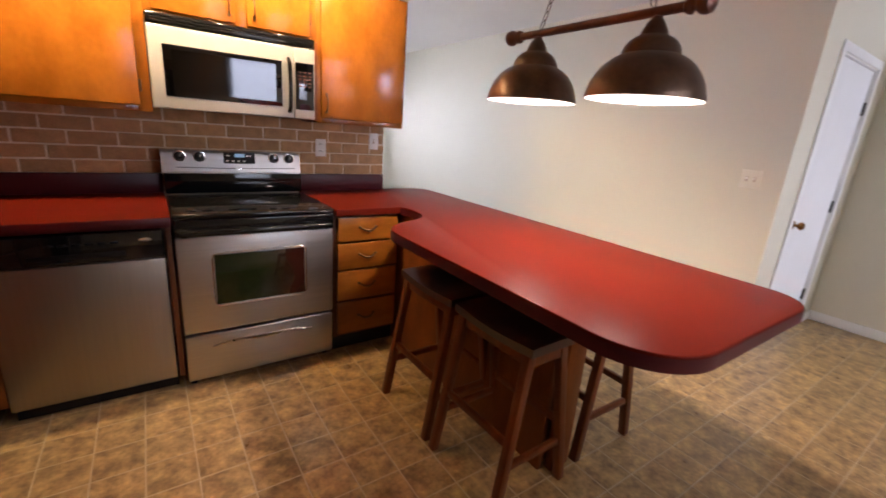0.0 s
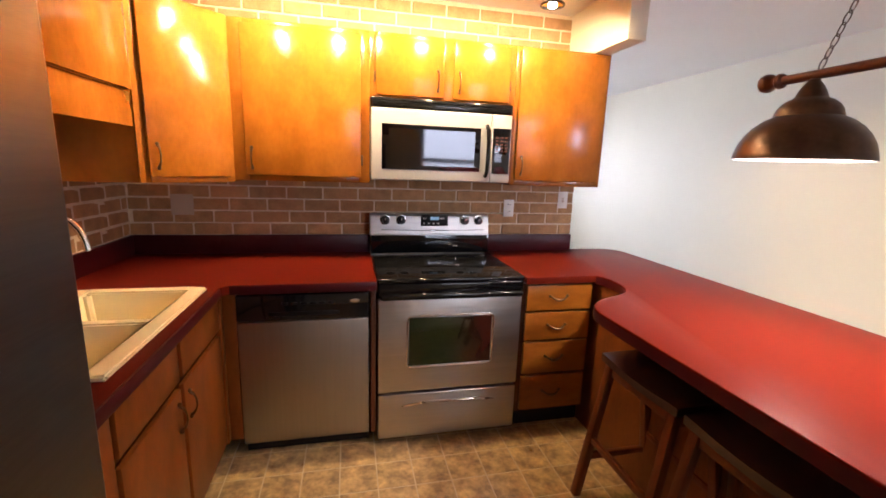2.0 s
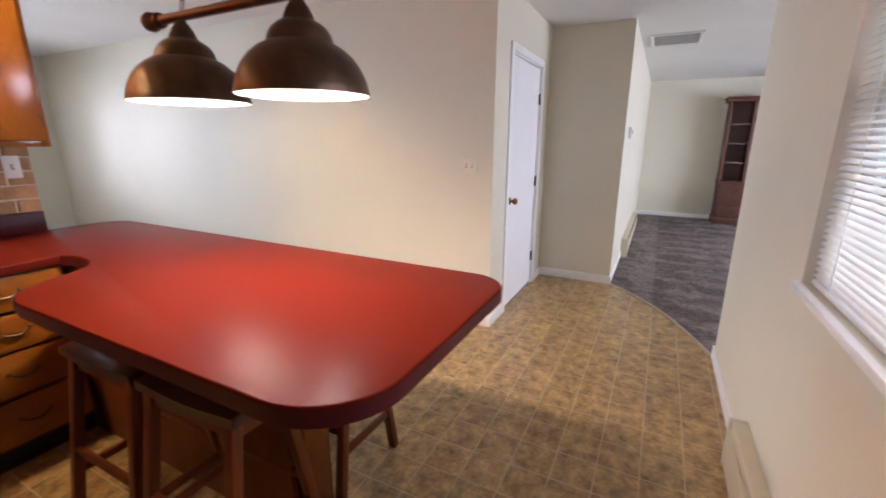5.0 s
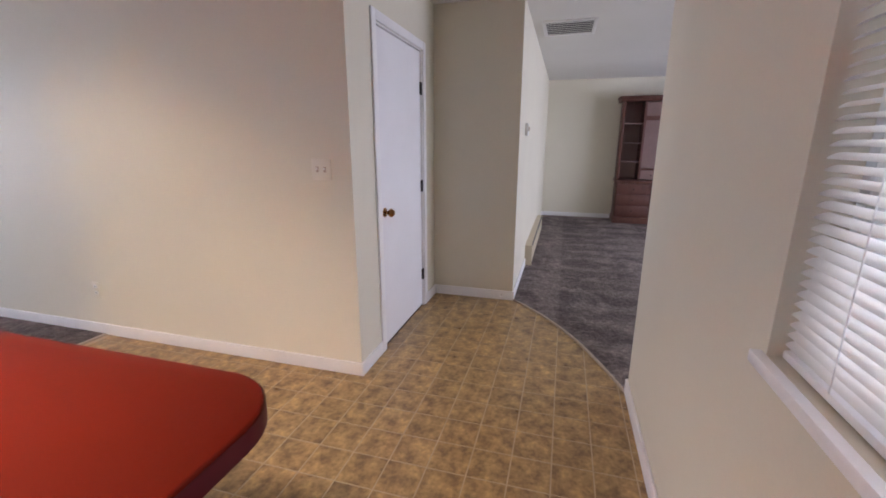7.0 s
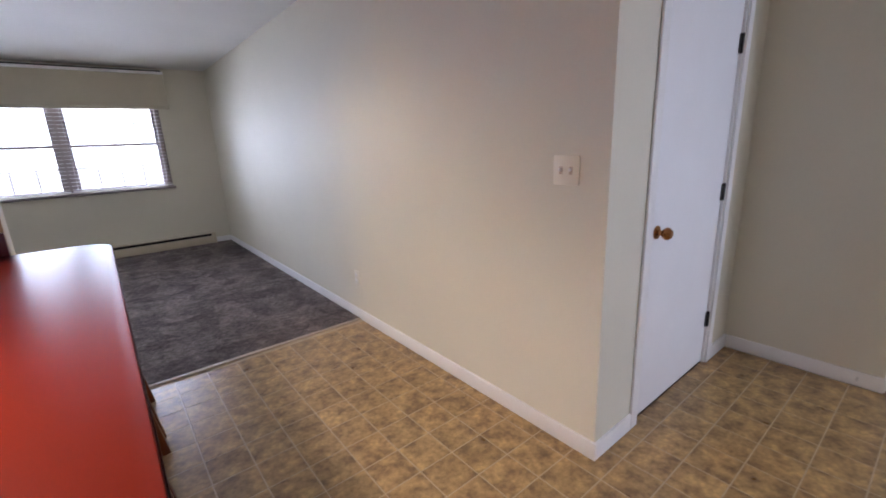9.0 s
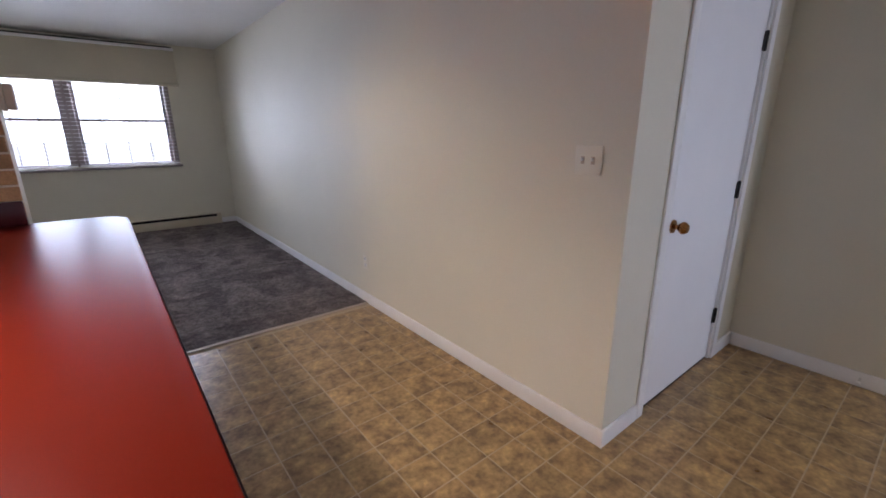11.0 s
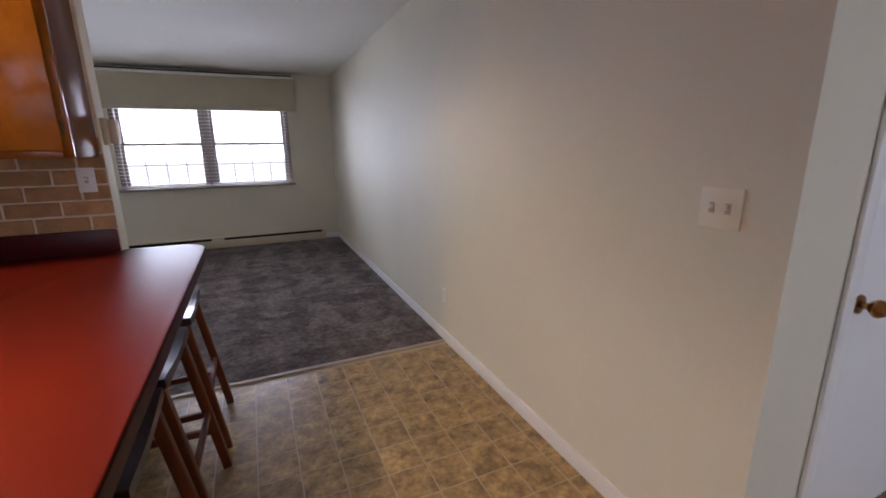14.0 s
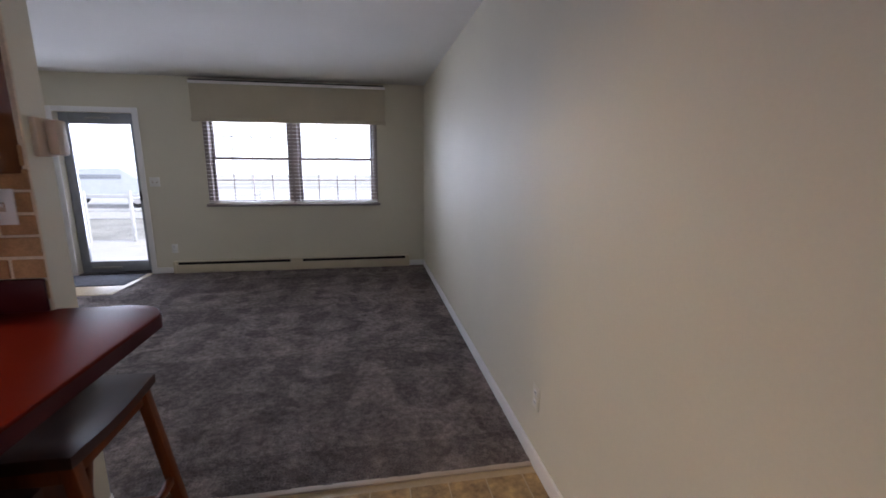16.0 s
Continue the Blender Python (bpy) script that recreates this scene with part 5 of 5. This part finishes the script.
# ---------------------------------------------------------------- pendant lamp
pl = thing("pendant_lamp", (PEND_X, 1.27, CEIL), "two-shade aged bronze pendant lamp hung on chains, lit", "pendant lamp")
BAR_Z = 1.800
part("bar", tube(B(), [(PEND_X, 0.90, BAR_Z), (PEND_X, 1.65, BAR_Z)], 0.0155, 16), M_BRONZED, pl, "reddish-brown turned bar")
fin = [(0.0155, 0.0), (0.024, 0.006), (0.026, 0.016), (0.017, 0.026), (0.018, 0.034), (0.029, 0.046), (0.032, 0.060), (0.028, 0.074), (0.014, 0.084), (0.0, 0.087)]
part("finial", lathe(B(), fin, (PEND_X, 1.625, BAR_Z), 22, "y"), M_BRONZED, pl)
part("finial", lathe(B(), [(r, -h) for r, h in fin], (PEND_X, 0.925, BAR_Z), 22, "y"), M_BRONZED, pl)
for py in PEND_Y:
    part("ferrule", lathe(B(), [(0.010, 0.0), (0.017, 0.004), (0.017, 0.014), (0.010, 0.018)], (PEND_X, py, BAR_Z - 0.030), 18), M_BRONZED, pl)
    z0 = 1.533
    shade = [(0.187, 0.0), (0.1875, 0.004), (0.184, 0.022), (0.176, 0.050), (0.162, 0.078), (0.142, 0.104), (0.118, 0.124), (0.098, 0.135), (0.092, 0.138),
             (0.090, 0.146), (0.086, 0.160), (0.076, 0.176), (0.060, 0.189), (0.046, 0.196), (0.043, 0.199), (0.038, 0.214), (0.029, 0.232), (0.018, 0.247), (0.011, 0.252)]
    sh = part("shade", lathe(B(), shade, (PEND_X, py, z0), 48, caps=False), M_BRONZE, pl, "aged bronze bell shade")
    inner_p = [(r - 0.004, h + (0.0005 if k == 0 else -0.003)) for k, (r, h) in enumerate(shade[:14])]
    bm = lathe(B(), inner_p[::-1], (PEND_X, py, z0), 48, caps=False)
    part("lining", bm, M_ENAMEL, sh, "white enamelled lining")
    bm = B()
    bmesh.ops.create_uvsphere(bm, u_segments=16, v_segments=10, radius=0.030, matrix=Matrix.Translation((PEND_X, py, z0 + 0.105)))
    part("bulb", bm, M_BULBP, sh, "lit frosted bulb")
    part("socket", lathe(B(), [(0.018, 0.125), (0.020, 0.130), (0.020, 0.185), (0.012, 0.19)], (PEND_X, py, z0), 16), M_ENAMEL, sh)
part("canopy", lathe(B(), [(0.0, -0.030), (0.030, -0.028), (0.058, -0.016), (0.065, -0.001)], (PEND_X, 1.272, CEIL), 28), M_BRONZE, pl)
for py, sgn in ((1.515, 1), (1.03, -1)):
    a, b = Vector((PEND_X, py, BAR_Z + 0.016)), Vector((PEND_X, 1.272 + 0.02 * sgn, CEIL - 0.03))
    d = (b - a).normalized()
    n_ = int((b - a).length / 0.031)
    for k in range(n_):
        c = a + (b - a) * ((k + 0.5) / n_)
        side = Vector((1, 0, 0)) if k % 2 else d.cross(Vector((1, 0, 0))).normalized()
        pts = [c + d * (0.0195 * math.cos(q)) + side * (0.0085 * math.sin(q)) for q in [2 * math.pi * i / 12 for i in range(12)]]
        part("chain_link", tube(B(), pts, 0.0021, 6, closed=True), M_BRONZE, pl)

# ---------------------------------------------------------------- track light
tl = thing("track_light", (0.13, TRACK_Y, CEIL), "black ceiling track with clear-glass spot heads, lit", "track light")
part("track", box(B(), -0.75, 1.0, TRACK_Y - 0.018, TRACK_Y + 0.018, CEIL - 0.030, CEIL - 0.001, 0.003), M_BLACKM, tl)
for tx in TRACK_X:
    hd = part("head", lathe(B(), [(0.014, 0.10), (0.016, 0.05), (0.020, 0.02), (0.030, 0.0)], (tx, TRACK_Y, TRACK_Z + 0.045), 18), M_BLACKM, tl, "black spot head")
    part("stem", tube(B(), [(tx, TRACK_Y, CEIL - 0.03), (tx, TRACK_Y, TRACK_Z + 0.12)], 0.008, 10), M_BLACKM, hd)
    part("reflector", lathe(B(), [(0.024, 0.040), (0.036, 0.015), (0.047, -0.012), (0.050, -0.022)], (tx, TRACK_Y, TRACK_Z), 24), M_CHROME, hd)
    part("rim", tube(B(), [(tx + 0.051 * math.cos(q), TRACK_Y + 0.051 * math.sin(q), TRACK_Z - 0.023) for q in [2 * math.pi * i / 24 for i in range(24)]], 0.005, 8, closed=True), M_BLACKM, hd)
    bm = B()
    bmesh.ops.create_uvsphere(bm, u_segments=14, v_segments=9, radius=0.022, matrix=Matrix.Translation((tx, TRACK_Y, TRACK_Z - 0.016)))
    part("bulb", bm, M_BULBW, hd, "lit warm bulb")

# ---------------------------------------------------------------- family room
hx, hy0, hy1 = 8.92, -2.19, -0.84
ec = thing("entertainment_centre", (9.15, -1.51, 0.0), "large reddish-brown wooden entertainment centre with open shelves", "cabinet")
part("plinth", box(B(), hx - 0.02, 9.38, hy0 - 0.02, hy1 + 0.02, 0.0, 0.11, 0.008), M_HUTCH, ec)
part("base", box(B(), hx + 0.02, 9.38, hy0, hy1, 0.111, 0.70, 0.004), M_HUTCH, ec)
part("base_top", box(B(), hx - 0.02, 9.38, hy0 - 0.02, hy1 + 0.02, 0.701, 0.74, 0.008), M_HUTCH, ec)
for y in (hy0, -1.205, hy1 - 0.035):
    part("upright", box(B(), hx + 0.10, 9.38, y, y + 0.035, 0.741, 2.02, 0.003), M_HUTCH, ec)
part("crown", box(B(), hx + 0.04, 9.385, hy0 - 0.05, hy1 + 0.05, 2.021, 2.075, 0.012, 3), M_HUTCH, ec)
part("crown_lip", box(B(), hx + 0.015, 9.385, hy0 - 0.07, hy1 + 0.07, 2.076, 2.10, 0.006), M_HUTCH, ec)
part("back_panel", box(B(), 9.250, 9.268, hy0 + 0.036, -1.206, 0.742, 2.019), M_HUTCHB, ec, "paler back panel")
part("header", box(B(), hx + 0.12, hx + 0.145, hy0 + 0.036, -1.206, 1.72, 1.79, 0.003), M_HUTCH, ec)
part("bridge", box(B(), hx + 0.10, 9.249, hy0 + 0.036, -1.206, 0.91, 0.94, 0.003), M_HUTCH, ec)
for ya, yb in ((-1.53, -1.215), (-1.85, -1.54), (hy0 + 0.04, -1.86)):
    d_ = part("small_drawer", box(B(), hx + 0.12, hx + 0.14, ya, yb, 0.755, 0.895, 0.004), M_HUTCHB if ya > -1.54 else M_HUTCH, ec)
    part("knob", lathe(B(), [(0.0, -0.022), (0.011, -0.019), (0.008, -0.007), (0.006, 0.0)], (hx + 0.12, (ya + yb) / 2, 0.825), 12, "x"), M_HINGE, d_)
part("shelf_back", box(B(), 9.355, 9.375, -1.169, hy1 - 0.036, 0.743, 2.018), M_HUTCHB, ec, "dim back of the shelves")
for z in (1.03, 1.345, 1.66):
    part("shelf", box(B(), hx + 0.13, 9.354, -1.169, hy1 - 0.036, z, z + 0.020, 0.002), M_HUTCHB, ec, "pale shelf")
for a, b in ((0.14, 0.31), (0.325, 0.50), (0.515, 0.68)):
    d_ = part("drawer", box(B(), hx + 0.001, hx + 0.019, -1.37, hy1 - 0.02, a, b, 0.005), M_HUTCH, ec)
    part("knob", lathe(B(), [(0.0, -0.025), (0.014, -0.022), (0.010, -0.008), (0.008, 0.0)], (hx + 0.001, -1.11, (a + b) / 2), 12, "x"), M_HINGE, d_)
for ya, yb in ((-1.785, -1.385), (hy0 + 0.015, -1.80)):
    d_ = part("glass_door", box(B(), hx + 0.001, hx + 0.019, ya, yb, 0.14, 0.68, 0.005), M_HUTCH, ec)
    part("pane", box(B(), hx - 0.002, hx + 0.0008, ya + 0.05, yb - 0.05, 0.20, 0.62), M_SMOKE, d_, "dark glass pane")
    part("pane_bar", box(B(), hx - 0.005, hx - 0.0022, ya + 0.05, yb - 0.05, 0.40, 0.412), M_HUTCHB, d_)
fn = thing("ceiling_fan", (6.2, -1.78, CEIL), "brown ceiling fan at rest in the family room", "ceiling fan")
part("canopy", lathe(B(), [(0.03, -0.05), (0.065, -0.02), (0.07, -0.001)], (6.2, -1.78, CEIL), 20), M_BRONZE, fn)
part("motor", lathe(B(), [(0.02, -0.05), (0.10, -0.12), (0.115, -0.19), (0.09, -0.24), (0.0, -0.26)], (6.2, -1.78, CEIL), 24), M_BRONZE, fn)
for k in range(5):
    a = radians(98 + 72 * k)
    d_ = Vector((math.cos(a), math.sin(a), 0))
    c0 = Vector((6.2, -1.78, CEIL - 0.185))
    bl = part("blade", beam(B(), c0 + d_ * 0.22, c0 + d_ * 0.80, 0.095, 0.007, 0.002), M_STOOL, fn)
    part("blade_arm", beam(B(), c0 + d_ * 0.10, c0 + d_ * 0.24, 0.035, 0.006, 0.001), M_BRONZE, bl)

# ---------------------------------------------------------------- entry
structure("floor_entry", box(B(), -1.45, -0.30, 6.42, FAR_Y - 0.001, 0.0, 0.016, 0.002), M_GROUT, "pale vinyl square inside the front door", "floor")
solo("door_mat", box(B(), -1.22, -0.36, 6.78, 7.30, 0.0165, 0.026, 0.004), M_MAT, "dark grey ribbed door mat before the front door", "mat")

# ---------------------------------------------------------------- outdoors
bm = B()
bmesh.ops.create_grid(bm, x_segments=40, y_segments=40, size=400)
bmesh.ops.translate(bm, verts=bm.verts[:], vec=(0, 0, -0.25))
structure("ground", bm, M_GRASS, "dry lawn round the house", "ground")
structure("pavement", box(B(), -4.5, 4.5, FAR_Y + 0.16, FAR_Y + 3.2, -0.24, -0.06), M_CONCRETE, "pale concrete porch slab", "pavement")
structure("road", box(B(), -40, 40, FAR_Y + 8, FAR_Y + 22, -0.245, -0.20), M_CONCRETE, "sunlit pale parking lot", "road")
rl = thing("porch_railing", (-1.6, FAR_Y + 3.0, -0.06), "white metal porch railing", "railing")
for z in (0.50, 0.78):
    part("rail", box(B(), -3.5, 0.4, FAR_Y + 2.98, FAR_Y + 3.03, z, z + 0.05, 0.005), M_RAIL, rl)
for k in range(6):
    x = -3.5 + 0.77 * k
    part("post", box(B(), x, x + 0.05, FAR_Y + 2.92, FAR_Y + 2.975, -0.06, 0.90, 0.004), M_RAIL, rl)
car = thing("parked_car", (-7.2, FAR_Y + 12, -0.2), "silver parked car in the sunlit lot", "car")
cx, cy = -7.2, FAR_Y + 12
bm = B()
prof = [(-2.2, 0.35), (-2.25, 0.70), (-1.9, 0.88), (-1.1, 0.95), (-0.55, 1.40), (0.9, 1.42), (1.55, 0.98), (2.15, 0.90), (2.25, 0.65), (2.2, 0.35)]
va = [bm.verts.new((cx + x, cy - 0.85, z - 0.2)) for x, z in prof]
vb2 = [bm.verts.new((cx + x, cy + 0.85, z - 0.2)) for x, z in prof]
bm.faces.new(va)
bm.faces.new(vb2[::-1])
for i in range(len(prof)):
    j = (i + 1) % len(prof)
    bm.faces.new((va[i], va[j], vb2[j], vb2[i]))
bmesh.ops.recalc_face_normals(bm, faces=bm.faces[:])
bmesh.ops.bevel(bm, geom=bm.edges[:], offset=0.05, segments=2, affect="EDGES")
part("body", bm, M_CAR, car)
part("side_window", box(B(), cx - 0.55, cx + 0.95, cy - 0.858, cy - 0.84, 0.84, 1.00, 0.01), M_STORM, car, "grey side windows")
for wx in (-1.35, 1.35):
    for wy in (-0.80, 0.62):
        w = part("wheel", lathe(B(), [(0.0, 0.0), (0.30, 0.0), (0.33, 0.04), (0.33, 0.15), (0.30, 0.19), (0.0, 0.19)], (cx + wx, cy + wy, 0.13), 24, "y"), M_TYRE, car)
        part("rim", lathe(B(), [(0.0, -0.01), (0.17, -0.008), (0.19, 0.0)], (cx + wx, cy + wy, 0.13), 20, "y"), M_CHROME, w)

# emissive sheets added far outside so door and windows burn out to white
structure("backdrop", box(B(), -120, 120, FAR_Y + 70, FAR_Y + 70.5, -2, 60), M_HAZE, "glowing sheet for the bright distance beyond the lot", "backdrop")
structure("backdrop", box(B(), -120, 120, -70.5, -70, -2, 60), M_HAZE, "glowing sheet for the bright distance beyond the yard", "backdrop")

# ---------------------------------------------------------------- bricks
COURSE, BRICK_L, JOINT = 0.0733, 0.2105, 0.0105
structure("brick_bed", box(B(), WEST_X + 0.004, STEM_END - 0.0005, STOVE_Y - 0.008, STOVE_Y - 0.0005, 0.90, CEIL), M_MORTAR, "pale mortar bed of the brick wall", "wall")
structure("brick_bed", box(B(), WEST_X + 0.0005, WEST_X + 0.0075, 1.18, STOVE_Y - 0.009, 0.90, CEIL), M_MORTAR, "pale mortar bed of the brick wall", "wall")
BED_N = bpy.data.objects["brick_bed"]
BED_W = bpy.data.objects["brick_bed.001"]


def brick_mesh(l, h, d, seed):
    rnd = random.Random(seed)
    bm = B()
    box(bm, 0, l, -d, 0, 0, h, 0.0025, 1)
    for v in bm.verts:
        v.co += Vector((rnd.uniform(-1, 1), rnd.uniform(-0.6, 0.6), rnd.uniform(-1, 1))) * 0.0012
    return mesh_of("brick", bm, M_BRICK)


BRICKS = {}


def brick(parent, l, x, y, z, turn=0.0):
    key = (round(l, 3), random.randrange(4))
    if key not in BRICKS:
        BRICKS[key] = brick_mesh(l, COURSE - JOINT, 0.0075, hash(key[1]) + int(l * 1000))
    ob = new("brick", BRICKS[key])
    ob.parent = parent
    ob.location = (x, y, z)
    ob.rotation_euler = (0, 0, turn)


for c in range(21):
    z = 0.960 + c * COURSE
    if z + COURSE < 1.03 or (z > 1.42 and z + COURSE < 2.10) or z + COURSE - JOINT > CEIL:
        continue
    off = (BRICK_L / 2 if c % 2 else 0.0) + random.uniform(-0.012, 0.012)
    x = STEM_END - 0.001 + off
    while x > WEST_X + 0.02:
        a, b = max(x - BRICK_L + JOINT, WEST_X + 0.012), min(x, STEM_END - 0.001)
        if b - a > 0.03:
            brick(BED_N, b - a, a, STOVE_Y - 0.008, z + random.uniform(-0.0012, 0.0012))
        x -= BRICK_L
    y = STOVE_Y - 0.0165
    if off > 0.03:
        brick(BED_W, off * 0.7 - JOINT, WEST_X + 0.008, y, z, radians(-90))
        y -= off * 0.7
    while y > 1.3 and z < 1.45:
        l = min(BRICK_L - JOINT, y - 1.2)
        brick(BED_W, l, WEST_X + 0.008, y, z, radians(-90))
        y -= BRICK_L

# ---------------------------------------------------------------- floor tiles
PITCH, TX0, TY0, GAP = 0.1747, -0.005, 2.271, 0.0056


def tile_corners(bm, x, y, w):
    lo = [bm.verts.new((x + a * w, y + b * w, -0.0009)) for a, b in ((0, 0), (1, 0), (1, 1), (0, 1))]
    i = 0.0012
    hi = [bm.verts.new((x + (i if a == 0 else w - i), y + (i if b == 0 else w - i), 0.0)) for a, b in ((0, 0), (1, 0), (1, 1), (0, 1))]
    bm.faces.new(hi)
    for k in range(4):
        bm.faces.new((lo[k], lo[(k + 1) % 4], hi[(k + 1) % 4], hi[k]))


tb = B()
tile_corners(tb, 0, 0, PITCH - GAP)
TILE = mesh_of("tile", tb, M_VINYL, False)
rest = B()
for i in range(-8, 28):
    for j in range(-16, 7):
        x, y = TX0 + i * PITCH + GAP / 2, TY0 + j * PITCH + GAP / 2
        cx, cy = x + PITCH / 2, y + PITCH / 2
        if cx > ALCOVE_X + 0.05 or cx < WEST_X - 0.05 or cy < SOUTH_Y - 0.08 or cy > LIVING_Y + 0.02 or (cx > WALL_E + 0.1 and cy > DOOR_Y + 0.08):
            continue
        near = (1.7 < cx < 3.2 and 0.45 < cy < 3.2) or (-0.65 < cx < 1.2 and 1.2 < cy < 2.42) or (cx > 3.2 and -0.2 < cy < 1.15)
        if near:
            ob = new("tile", TILE)
            ob.parent = FLOOR
            ob.location = (x, y, 0)
        else:
            tile_corners(rest, x, y, PITCH - GAP)
part("tiles", rest, M_VINYL_REST, FLOOR)
bpy.data.objects["tiles"]["kind"] = "stuff"
